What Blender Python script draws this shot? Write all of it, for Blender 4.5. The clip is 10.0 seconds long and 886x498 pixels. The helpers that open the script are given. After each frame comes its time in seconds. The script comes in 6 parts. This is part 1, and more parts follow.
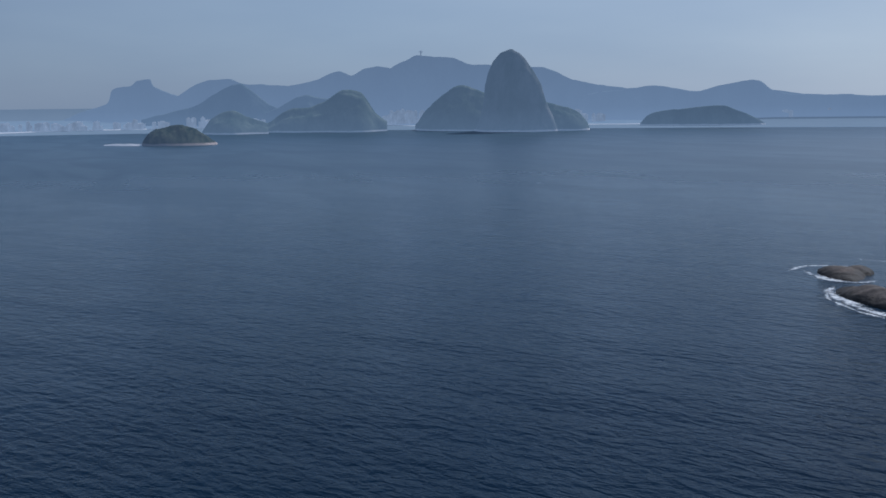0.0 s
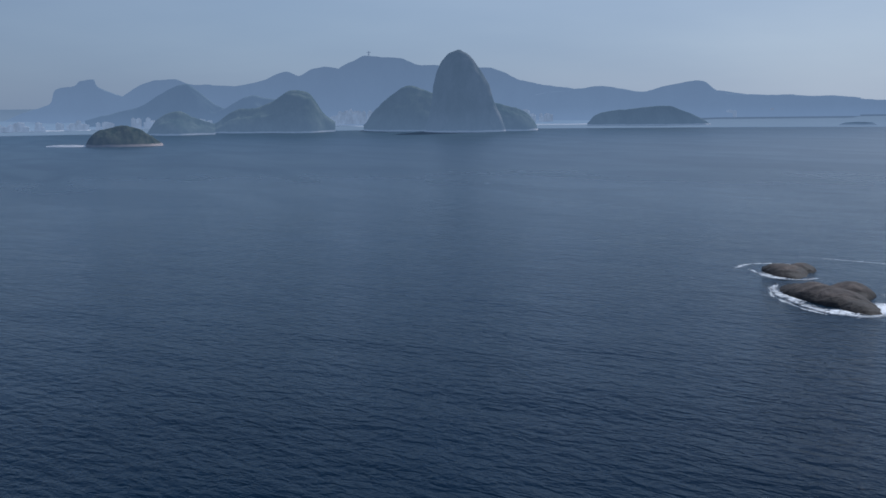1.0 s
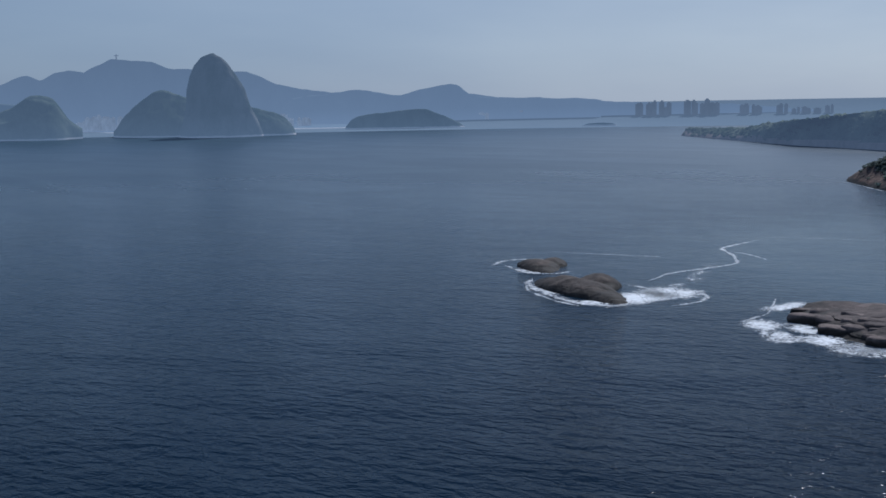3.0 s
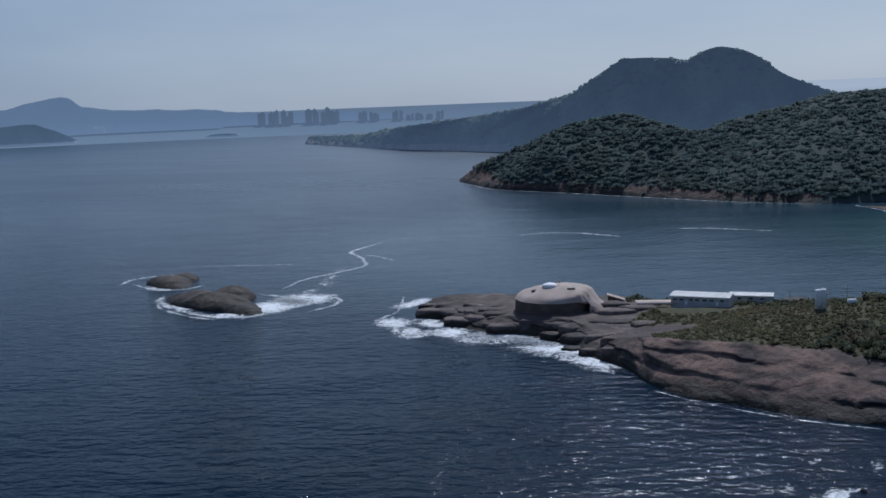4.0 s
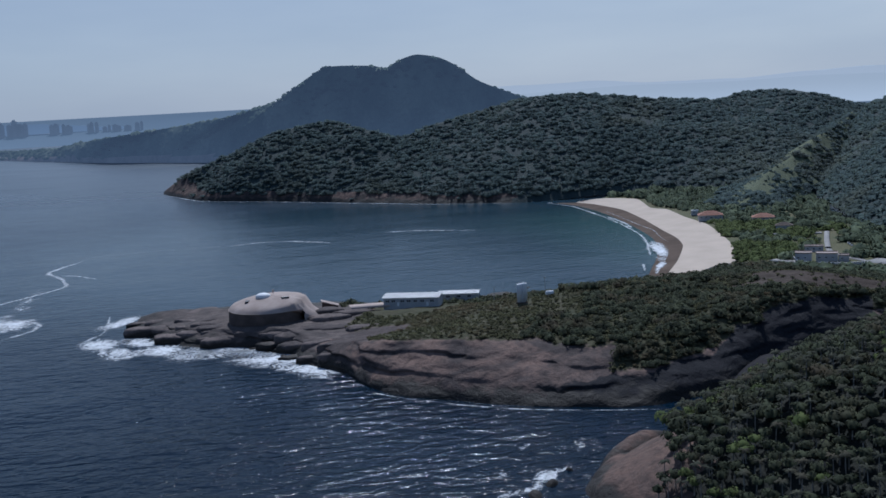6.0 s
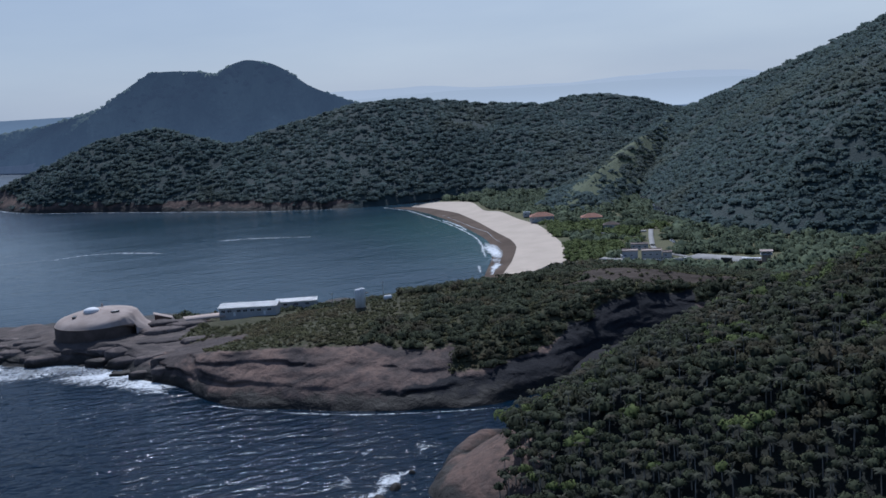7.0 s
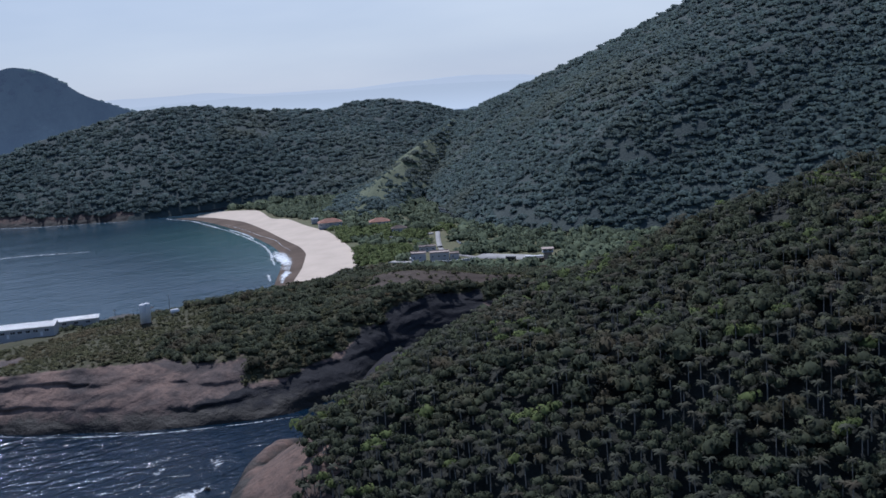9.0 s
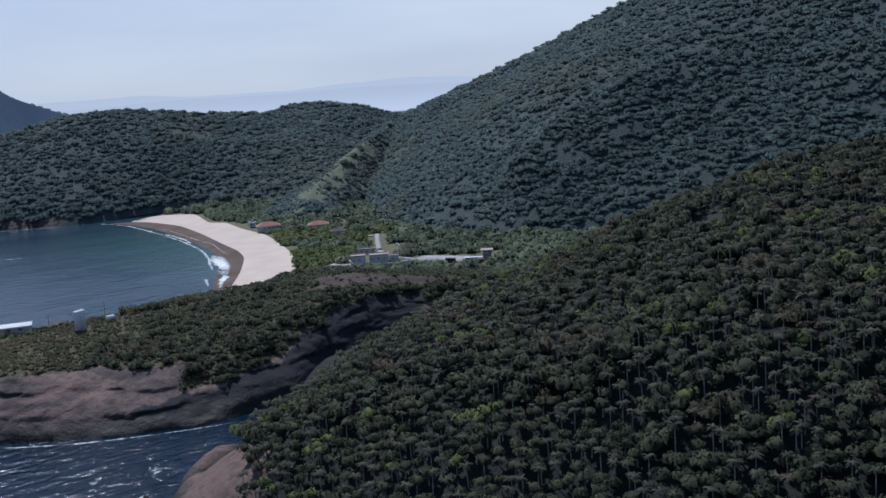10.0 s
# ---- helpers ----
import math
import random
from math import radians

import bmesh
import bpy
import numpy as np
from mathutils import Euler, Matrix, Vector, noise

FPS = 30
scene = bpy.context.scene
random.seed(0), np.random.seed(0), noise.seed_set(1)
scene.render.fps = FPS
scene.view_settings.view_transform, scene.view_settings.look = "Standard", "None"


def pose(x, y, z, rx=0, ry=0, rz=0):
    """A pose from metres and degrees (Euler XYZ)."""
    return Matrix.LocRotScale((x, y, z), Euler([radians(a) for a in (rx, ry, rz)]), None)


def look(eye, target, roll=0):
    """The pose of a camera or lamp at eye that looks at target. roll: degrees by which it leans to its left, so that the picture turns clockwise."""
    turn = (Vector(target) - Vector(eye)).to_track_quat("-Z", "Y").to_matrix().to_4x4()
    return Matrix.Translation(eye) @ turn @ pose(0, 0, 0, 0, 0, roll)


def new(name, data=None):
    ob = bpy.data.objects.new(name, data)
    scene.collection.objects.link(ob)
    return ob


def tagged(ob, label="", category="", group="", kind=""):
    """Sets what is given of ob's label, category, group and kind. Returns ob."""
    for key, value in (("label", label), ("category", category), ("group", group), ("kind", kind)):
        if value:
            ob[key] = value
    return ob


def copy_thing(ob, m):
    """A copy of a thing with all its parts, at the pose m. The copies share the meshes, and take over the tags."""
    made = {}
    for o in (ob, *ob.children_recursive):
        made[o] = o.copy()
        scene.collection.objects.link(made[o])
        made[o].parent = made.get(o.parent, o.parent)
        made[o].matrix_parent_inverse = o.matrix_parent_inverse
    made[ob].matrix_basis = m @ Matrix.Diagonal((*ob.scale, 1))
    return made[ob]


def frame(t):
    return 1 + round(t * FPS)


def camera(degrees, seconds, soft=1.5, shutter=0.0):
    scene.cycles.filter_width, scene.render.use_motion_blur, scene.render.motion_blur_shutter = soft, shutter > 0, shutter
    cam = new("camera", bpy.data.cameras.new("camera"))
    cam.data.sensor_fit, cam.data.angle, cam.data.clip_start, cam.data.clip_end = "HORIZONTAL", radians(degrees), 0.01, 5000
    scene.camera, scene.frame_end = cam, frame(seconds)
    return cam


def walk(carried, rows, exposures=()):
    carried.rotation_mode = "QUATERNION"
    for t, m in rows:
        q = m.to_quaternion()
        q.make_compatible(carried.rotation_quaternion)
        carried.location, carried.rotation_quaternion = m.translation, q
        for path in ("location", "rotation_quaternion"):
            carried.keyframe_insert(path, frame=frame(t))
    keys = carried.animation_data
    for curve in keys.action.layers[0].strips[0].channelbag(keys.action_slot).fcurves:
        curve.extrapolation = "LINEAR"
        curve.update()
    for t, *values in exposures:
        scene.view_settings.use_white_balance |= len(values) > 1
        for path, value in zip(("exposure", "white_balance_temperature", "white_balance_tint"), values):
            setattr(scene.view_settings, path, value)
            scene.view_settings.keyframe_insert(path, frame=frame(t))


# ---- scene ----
import mathutils.kdtree
cam = camera(45.0, 10.0, soft=1.6)
EYE = 120.0  # the drone hovers and turns
TURN = [
    (0, 82.250, 0.600, -0.000), (0.5, 82.239, 0.577, -1.274), (1, 82.244, 0.616, -2.743), (1.5, 82.263, 0.644, -4.553),
    (2, 82.286, 0.602, -6.905), (2.2, 82.287, 0.700, -8.180), (3.3, 82.286, 1.289, -20.293), (3.5, 82.296, 1.563, -24.283),
    (4, 82.232, 2.243, -35.456), (4.5, 82.089, 2.751, -44.873), (5, 82.035, 2.871, -47.581), (5.2, 81.996, 2.962, -48.297),
    (6.3, 81.923, 3.100, -52.241), (6.5, 81.910, 3.129, -53.320), (7, 81.712, 3.404, -59.957), (7.5, 81.495, 3.731, -66.369),
    (8, 81.399, 3.865, -68.271), (8.5, 81.343, 3.879, -69.845), (9, 81.285, 3.973, -71.430), (9.5, 81.218, 4.038, -72.987),
    (10, 81.160, 4.104, -74.729)]
EXPOSURE = [(0, 0.02, 5600, 11), (2.2, -0.02, 5600, 11), (3.5, -0.17, 5600, 11), (5, -0.25, 5350, 11), (6.5, -0.2, 5350, 11), (7.5, 0.0, 5420, 13), (10, 0.12, 5480, 15)]
walk(cam, [(t, pose(0, 0, EYE, rx, ry, rz)) for t, rx, ry, rz in TURN], EXPOSURE)

# ---- light: a hazy bright sky, the sun ahead over the bay ----
SUN_AZ, SUN_EL = 51.0, 49.0
world = bpy.data.worlds.new("world")
scene.world = world
world.use_nodes = True
wn, wl = world.node_tree.nodes, world.node_tree.links
sky = wn.new("ShaderNodeTexSky")
sky.sky_type, sky.sun_disc = "NISHITA", False
sky.sun_elevation, sky.sun_rotation = radians(SUN_EL), radians(SUN_AZ)
sky.air_density, sky.dust_density, sky.ozone_density, sky.altitude = 1.0, 0.7, 4.0, 0
# thin high haze over the blue, brighter round the sun's side
co = wn.new("ShaderNodeTexCoord")
mp = wn.new("ShaderNodeMapping")
mp.inputs["Scale"].default_value = (1.0, 1.0, 5.0)
wl.new(co.outputs["Generated"], mp.inputs["Vector"])
cl = wn.new("ShaderNodeTexNoise")
cl.inputs["Scale"].default_value, cl.inputs["Detail"].default_value = 2.2, 5
wl.new(mp.outputs[0], cl.inputs["Vector"])
toward = wn.new("ShaderNodeVectorMath")
toward.operation = "DOT_PRODUCT"
toward.inputs[1].default_value = (math.sin(radians(SUN_AZ + 18)), math.cos(radians(SUN_AZ + 18)), 0.35)
wl.new(co.outputs["Generated"], toward.inputs[0])
veil = wn.new("ShaderNodeValToRGB")
while len(veil.color_ramp.elements) < 4:
    veil.color_ramp.elements.new(0.5)
for e, (p, c) in zip(veil.color_ramp.elements, ((0.0, (0.20, 0.25, 0.32)), (0.3, (0.265, 0.325, 0.395)), (0.6, (0.33, 0.385, 0.45)), (1.0, (0.50, 0.535, 0.56)))):
    e.position, e.color = p, (*c, 1)
wl.new(toward.outputs["Value"], veil.inputs[0])
gain = wn.new("ShaderNodeMix")
gain.data_type, gain.blend_type = "RGBA", "MULTIPLY"
gain.inputs[0].default_value = 1.0
wl.new(veil.outputs[0], gain.inputs[6])
streak = wn.new("ShaderNodeValToRGB")
streak.color_ramp.elements[0].position, streak.color_ramp.elements[0].color = 0.35, (9.1, 9.3, 9.7, 1)
streak.color_ramp.elements[1].position, streak.color_ramp.elements[1].color = 0.68, (11.3, 11.1, 10.8, 1)
wl.new(cl.outputs["Fac"], streak.inputs[0])
wl.new(streak.outputs[0], gain.inputs[7])
haze = wn.new("ShaderNodeMix")
haze.data_type = "RGBA"
sep = wn.new("ShaderNodeSeparateXYZ")
wl.new(co.outputs["Generated"], sep.inputs[0])
thick = wn.new("ShaderNodeMapRange")
thick.inputs["From Min"].default_value, thick.inputs["From Max"].default_value = 0.10, 0.5
thick.inputs["To Min"].default_value, thick.inputs["To Max"].default_value = 0.86, 0.22
wl.new(sep.outputs[2], thick.inputs["Value"])
wl.new(thick.outputs[0], haze.inputs[0])
wl.new(sky.outputs[0], haze.inputs[6])
wl.new(gain.outputs[2], haze.inputs[7])
wl.new(haze.outputs[2], wn["Background"].inputs["Color"])
wn["Background"].inputs["Strength"].default_value = 0.1
sun = new("sun", bpy.data.lights.new("sun", "SUN"))
sun.data.energy, sun.data.angle, sun.data.color = 4.0, radians(0.6), (1.0, 0.95, 0.88)
_s = Vector((math.sin(radians(SUN_AZ)) * math.cos(radians(SUN_EL)), math.cos(radians(SUN_AZ)) * math.cos(radians(SUN_EL)), math.sin(radians(SUN_EL))))
sun.matrix_world = look(_s * 500, (0, 0, 0))


# ---- materials ----
class Mat:
    """A node material with a short way to add nodes."""

    def __init__(self, name):
        self.m = bpy.data.materials.new(name)
        self.m.use_nodes = True
        self.n, self.l = self.m.node_tree.nodes, self.m.node_tree.links
        self.b = self.n["Principled BSDF"]
        self.out = self.n["Material Output"]
        self.geo = self.n.new("ShaderNodeNewGeometry")

    def put(self, socket, value):
        if isinstance(value, bpy.types.NodeSocket):
            self.l.new(value, socket)
        else:
            socket.default_value = value

    def noise(self, scale, detail=4, rough=0.55, squash=(1, 1, 1), distort=0.0, turn=0.0):
        mp = self.n.new("ShaderNodeMapping")
        mp.vector_type = "TEXTURE"  # turned first, then squeezed
        mp.inputs["Scale"].default_value = tuple(1 / s for s in squash)
        mp.inputs["Rotation"].default_value = (0, 0, radians(turn))
        self.l.new(self.geo.outputs["Position"], mp.inputs["Vector"])
        t = self.n.new("ShaderNodeTexNoise")
        t.inputs["Scale"].default_value, t.inputs["Detail"].default_value = scale, detail
        t.inputs["Roughness"].default_value, t.inputs["Distortion"].default_value = rough, distort
        self.l.new(mp.outputs[0], t.inputs["Vector"])
        return t.outputs["Fac"]

    def ramp(self, fac, stops, ease="LINEAR"):
        r = self.n.new("ShaderNodeValToRGB")
        r.color_ramp.interpolation = ease
        el = r.color_ramp.elements
        while len(el) < len(stops):
            el.new(0.5)
        for e, (p, c) in zip(el, stops):
            e.position = p
            e.color = (*c, 1) if isinstance(c, tuple) else (c, c, c, 1)
        self.put(r.inputs[0], fac)
        return r.outputs[0]

    def mix(self, fac, a, b, kind="MIX"):
        m = self.n.new("ShaderNodeMix")
        m.data_type, m.blend_type = "RGBA", kind
        self.put(m.inputs[0], fac)
        for s, v in ((m.inputs[6], a), (m.inputs[7], b)):
            self.put(s, (*v, 1) if isinstance(v, tuple) else v)
        return m.outputs[2]

    def math(self, op, a, b=0.0, c=0.0, clamp=False):
        m = self.n.new("ShaderNodeMath")
        m.operation, m.use_clamp = op, clamp
        for s, v in zip(m.inputs, (a, b, c)):
            self.put(s, v)
        return m.outputs[0]

    def xyz(self):
        s = self.n.new("ShaderNodeSeparateXYZ")
        self.l.new(self.geo.outputs["Position"], s.inputs[0])
        return s.outputs

    def bump(self, height, distance, strength=1.0, after=None):
        b = self.n.new("ShaderNodeBump")
        b.inputs["Distance"].default_value = distance
        self.put(b.inputs["Strength"], strength)
        self.put(b.inputs["Height"], height)
        if after is not None:
            self.l.new(after, b.inputs["Normal"])
        return b.outputs[0]

    def set(self, **kw):
        for k, v in kw.items():
            s = self.b.inputs[k.replace("_", " ")]
            self.put(s, (*v, 1) if isinstance(v, tuple) else v)
        return self


def two_tone(name, a, b, scale=0.5, rough=0.8, relief=0.0, fine=8.0, spec=0.3):
    """Paint, concrete and the like: two tones in blotches, fine grain and a little relief."""
    k = Mat(name)
    col = k.mix(k.ramp(k.noise(scale, 5), [(0.35, 0.0), (0.65, 1.0)]), a, b)
    col = k.mix(k.math("MULTIPLY", k.noise(fine, 3), 0.25), col, tuple(v * 0.6 for v in a))
    k.set(Base_Color=col, Roughness=rough, Specular_IOR_Level=spec)
    if relief:
        k.set(Normal=k.bump(k.noise(fine, 4), relief))
    return k.m


def water_material():
    k = Mat("sea_water")
    pos = k.xyz()
    # shallow water over pale sand along the beach
    dx, dy = k.math("SUBTRACT", pos[0], 590.0), k.math("SUBTRACT", pos[1], 590.0)
    away = k.math("SQRT", k.math("ADD", k.math("MULTIPLY", dx, dx), k.math("MULTIPLY", dy, dy)))
    shallow = k.ramp(k.math("DIVIDE", k.math("ADD", away, k.math("MULTIPLY", k.noise(0.02, 3), 60.0)), 400.0), [(0.42, 0.0), (0.72, 1.0), (0.95, 0.9), (1.0, 0.0)])
    east = k.ramp(k.math("DIVIDE", pos[0], 1000.0), [(0.60, 0.0), (0.72, 1.0)])
    near_beach = k.ramp(k.math("DIVIDE", pos[1], 1000.0), [(0.48, 1.0), (0.64, 0.0)])
    shallow = k.math("MULTIPLY", k.math("MULTIPLY", shallow, east), near_beach)
    tone = k.mix(k.ramp(k.noise(0.004, 3, squash=(1, 0.5, 1)), [(0.35, 0.0), (0.7, 1.0)]), (0.002, 0.009, 0.019), (0.003, 0.013, 0.028))
    # how far out: waves too fine to see one by one, from the sheltered water to the open sea
    sea_distance = k.math('DIVIDE', k.math('SQRT', k.math('ADD', k.math('MULTIPLY', pos[0], pos[0]), k.math('MULTIPLY', pos[1], pos[1]))), 5000.0)
    # base goes paler far out, the haze over the water painted into it
    tone = k.mix(k.ramp(sea_distance, [(0.08, 0.0), (0.17, 0.25), (0.45, 0.50), (1.0, 1.0)]), tone, (0.032, 0.066, 0.098))
    bx, by = k.math("SUBTRACT", pos[0], 700.0), k.math("SUBTRACT", pos[1], 600.0)
    lee = k.ramp(k.math("DIVIDE", k.math("SQRT", k.math("ADD", k.math("MULTIPLY", bx, bx), k.math("MULTIPLY", by, by))), 500.0), [(0.55, 0.30), (0.85, 1.0)])
    tone = k.mix(k.ramp(lee, [(0.3, 1.0), (1.0, 0.0)]), tone, (0.008, 0.030, 0.048))
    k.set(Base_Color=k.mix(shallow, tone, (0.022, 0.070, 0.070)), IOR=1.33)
    slick = k.ramp(k.noise(0.006, 4, squash=(1, 0.35, 1), distort=1.0, turn=25), [(0.40, 0.07), (0.62, 0.12)])
    k.set(Roughness=k.math('ADD', slick, k.ramp(sea_distance, [(0.08, 0.0), (0.2, 0.05), (0.4, 0.22), (1.0, 0.28)])), Specular_IOR_Level=k.ramp(sea_distance, [(0.06, 0.09), (0.14, 0.16), (0.25, 0.25), (0.5, 0.55)]))
    # waves of every length, then chop and ripples on them
    swell = k.noise(0.016, 8, 0.52, squash=(0.5, 1.25, 1), turn=-35)
    chop = k.noise(0.17, 2, 0.45, squash=(0.65, 1.2, 1), turn=-42, distort=0.5)
    ripple = k.noise(0.75, 2, squash=(0.9, 1.1, 1), turn=-50)
    calm = k.math("MULTIPLY", lee, k.ramp(sea_distance, [(0.06, 1.0), (0.2, 0.7), (0.4, 0.25)]))
    n1 = k.bump(swell, 4.2, calm)
    n2 = k.bump(chop, 1.3, calm, n1)
    k.set(Normal=k.bump(ripple, 0.30, calm, n2))
    return k.m


def foam_material():
    k = Mat("sea_foam")
    at = k.n.new("ShaderNodeAttribute")
    at.attribute_name = "edge"
    web = k.noise(0.13, 7, 0.68, distort=2.6)
    fine = k.noise(0.9, 5, 0.6, distort=0.8)
    cover = k.math("ADD", k.math("MULTIPLY", web, 0.65), k.math("MULTIPLY", fine, 0.35))
    mask = k.ramp(k.math("SUBTRACT", cover, k.math("MULTIPLY", k.math("SUBTRACT", 1.0, at.outputs["Fac"]), 0.30)), [(0.39, 0.0), (0.51, 0.55), (0.61, 0.95)])
    k.set(Base_Color=(0.66, 0.69, 0.71), Roughness=0.8, Alpha=mask)
    return k.m


def rock_material(name, a, b, c, wet=2.2, zones=()):
    """Weathered granite: broad stains, vertical streaks, cracks and a dark tidal band at the sea.
    zones: ground of other kinds, and rock painted dark as shade (attribute, one tone, another tone), with ragged edges."""
    k = Mat(name)
    pos = k.xyz()
    broad = k.noise(0.035, 5, 0.55, distort=0.8)
    patch = k.noise(0.16, 5, 0.6, squash=(1, 1, 2.0), distort=0.5)
    streak = k.noise(0.35, 4, squash=(1, 1, 0.12))
    col = k.mix(k.ramp(broad, [(0.44, 0.0), (0.56, 1.0)]), a, b)
    col = k.mix(k.ramp(patch, [(0.42, 0.0), (0.68, 0.6)]), col, tuple(v * 1.35 for v in a))
    col = k.mix(k.ramp(streak, [(0.50, 0.0), (0.78, 0.75)]), col, c)
    cracks = k.noise(0.07, 5, 0.62, squash=(1, 1, 3.0), distort=1.4)
    col = k.mix(k.ramp(cracks, [(0.484, 0.0), (0.496, 0.35), (0.508, 0.0)]), col, tuple(v * 0.25 for v in c))
    band = k.math("ADD", pos[2], k.math("MULTIPLY", k.math("SUBTRACT", k.noise(0.12, 4), 0.5), wet * 2.4))
    tide = k.ramp(k.math("DIVIDE", band, wet * 2), [(0.35, 1.0), (0.65, 0.0)])
    for field, low, high in zones:
        at = k.n.new("ShaderNodeAttribute")
        at.attribute_name = field
        edge = k.math("ADD", at.outputs["Fac"], k.math("MULTIPLY", k.math("SUBTRACT", k.noise(0.22, 4, 0.6), 0.5), 0.9))
        tint = k.mix(k.ramp(k.noise(0.09, 5), [(0.35, 0.0), (0.65, 1.0)]), low, high)
        tint = k.mix(k.math("MULTIPLY", k.noise(1.3, 3), 0.5), tint, tuple(v * 0.5 for v in low))
        col = k.mix(k.ramp(edge, [(0.42, 0.0), (0.60, 1.0)]), col, tint)
    col = k.mix(tide, col, (0.030, 0.027, 0.024))
    k.set(Base_Color=col, Roughness=k.ramp(tide, [(0.0, 0.9), (1.0, 0.7)]), Specular_IOR_Level=0.12)
    n1 = k.bump(k.noise(0.10, 5, 0.5, squash=(1, 1, 1.6), distort=0.3), 2.0)
    k.set(Normal=k.bump(k.noise(1.2, 4, 0.55), 0.18, after=n1))
    return k.m


def leaf_material(name, dark, light, dry=None, scale=0.12, rough=0.65, relief=0.0, sheen=0.0, through_light=0.25):
    """Leaves: shades differ from clump to clump and from tree to tree."""
    k = Mat(name)
    col = k.mix(k.ramp(k.geo.outputs["Random Per Island"], [(0.0, 0.0), (1.0, 1.0)]), dark, light)
    col = k.mix(k.ramp(k.noise(scale, 4), [(0.40, 0.0), (0.70, 0.75)]), col, tuple(v * 0.55 for v in dark))
    col = k.mix(k.ramp(k.noise(max(0.1, scale * 2), 1, 0.4), [(0.50, 0.0), (0.70, 0.65)]), col, tuple(v * 1.4 for v in light))
    if dry:
        col = k.mix(k.ramp(k.noise(scale * 0.35, 3), [(0.52, 0.0), (0.68, 0.8)]), col, dry)
    k.set(Base_Color=col, Roughness=0.9, Specular_IOR_Level=0.08, Sheen_Weight=sheen, Sheen_Roughness=0.6, Sheen_Tint=(0.75, 0.88, 1.0))
    thin = k.n.new("ShaderNodeBsdfTranslucent")
    k.put(thin.inputs["Color"], k.mix(0.5, col, (0.095, 0.108, 0.08)))
    both = k.n.new("ShaderNodeMixShader")
    both.inputs[0].default_value = through_light
    k.l.new(k.b.outputs[0], both.inputs[1])
    k.l.new(thin.outputs[0], both.inputs[2])
    k.l.new(both.outputs[0], k.out.inputs["Surface"])
    return k.m


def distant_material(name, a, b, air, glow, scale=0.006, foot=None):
    """Land far off across the water; the pale air between is painted on as glow, strongest low down."""
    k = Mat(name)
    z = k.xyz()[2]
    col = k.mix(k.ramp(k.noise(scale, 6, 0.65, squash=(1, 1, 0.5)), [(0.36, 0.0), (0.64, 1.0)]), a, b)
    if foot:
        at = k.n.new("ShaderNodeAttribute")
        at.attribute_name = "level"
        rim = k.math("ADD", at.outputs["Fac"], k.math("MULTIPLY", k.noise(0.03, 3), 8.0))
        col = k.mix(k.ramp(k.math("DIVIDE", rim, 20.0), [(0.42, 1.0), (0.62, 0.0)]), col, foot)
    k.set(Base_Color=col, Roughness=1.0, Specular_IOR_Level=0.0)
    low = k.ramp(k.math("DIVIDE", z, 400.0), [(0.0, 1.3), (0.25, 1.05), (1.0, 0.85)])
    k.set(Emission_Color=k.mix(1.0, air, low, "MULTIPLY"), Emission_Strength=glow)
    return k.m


M_SEA = water_material()
M_FOAM = foam_material()
M_ROCK = rock_material("granite", (0.060, 0.048, 0.043), (0.150, 0.100, 0.080), (0.030, 0.026, 0.026), wet=4.5)
# the steep face below the hump has its shade painted into the rock colour
M_HEAD = rock_material("headland_ground", (0.070, 0.056, 0.052), (0.205, 0.138, 0.110), (0.034, 0.029, 0.029), 4.5,
                      (("grey", (0.078, 0.066, 0.062), (0.150, 0.121, 0.109)), ("shade_face", (0.018, 0.019, 0.023), (0.031, 0.030, 0.034)), ("soil", (0.050, 0.054, 0.028), (0.078, 0.070, 0.040)), ("hump", (0.050, 0.038, 0.030), (0.078, 0.058, 0.046))))
M_SLAB = rock_material("grey_slabs", (0.084, 0.070, 0.066), (0.170, 0.136, 0.122), (0.036, 0.031, 0.031), wet=3.0)
M_ISLET = rock_material("islet_granite", (0.066, 0.057, 0.052), (0.105, 0.086, 0.074), (0.028, 0.026, 0.025), wet=4.2)
# floor toned like shaded canopy, so gaps between crowns look shadowed
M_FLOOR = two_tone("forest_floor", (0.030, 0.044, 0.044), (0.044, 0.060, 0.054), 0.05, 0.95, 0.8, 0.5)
M_GRASS = two_tone("dry_grass", (0.08, 0.085, 0.035), (0.11, 0.10, 0.05), 0.03, 0.95, 0.4, 0.8)
# rock darkened so that the gully's shade sits in its colour
M_SHADE_ROCK = rock_material("shade_dark_rock", (0.014, 0.014, 0.017), (0.022, 0.020, 0.022), (0.009, 0.010, 0.012))
M_SPUR = two_tone("spur_grass", (0.084, 0.102, 0.056), (0.114, 0.128, 0.070), 0.03, 0.95, 0.4, 0.8)
# nearly black: the shade under the near trees is put into the floor colour
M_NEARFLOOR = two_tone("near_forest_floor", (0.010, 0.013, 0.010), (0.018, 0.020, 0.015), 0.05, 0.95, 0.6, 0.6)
M_SAND = two_tone("dry_sand", (0.47, 0.39, 0.31), (0.54, 0.45, 0.36), 0.05, 0.95, 0.15, 1.2)
M_WET = two_tone("wet_sand", (0.066, 0.045, 0.032), (0.118, 0.084, 0.062), 0.04, 0.85, 0.05, 1.0, 0.08)
M_LEAF = leaf_material("forest_leaves", (0.030, 0.037, 0.026), (0.072, 0.083, 0.048), (0.076, 0.060, 0.040))
M_LEAF_BRIGHT = leaf_material("young_leaves", (0.070, 0.096, 0.034), (0.115, 0.140, 0.052))
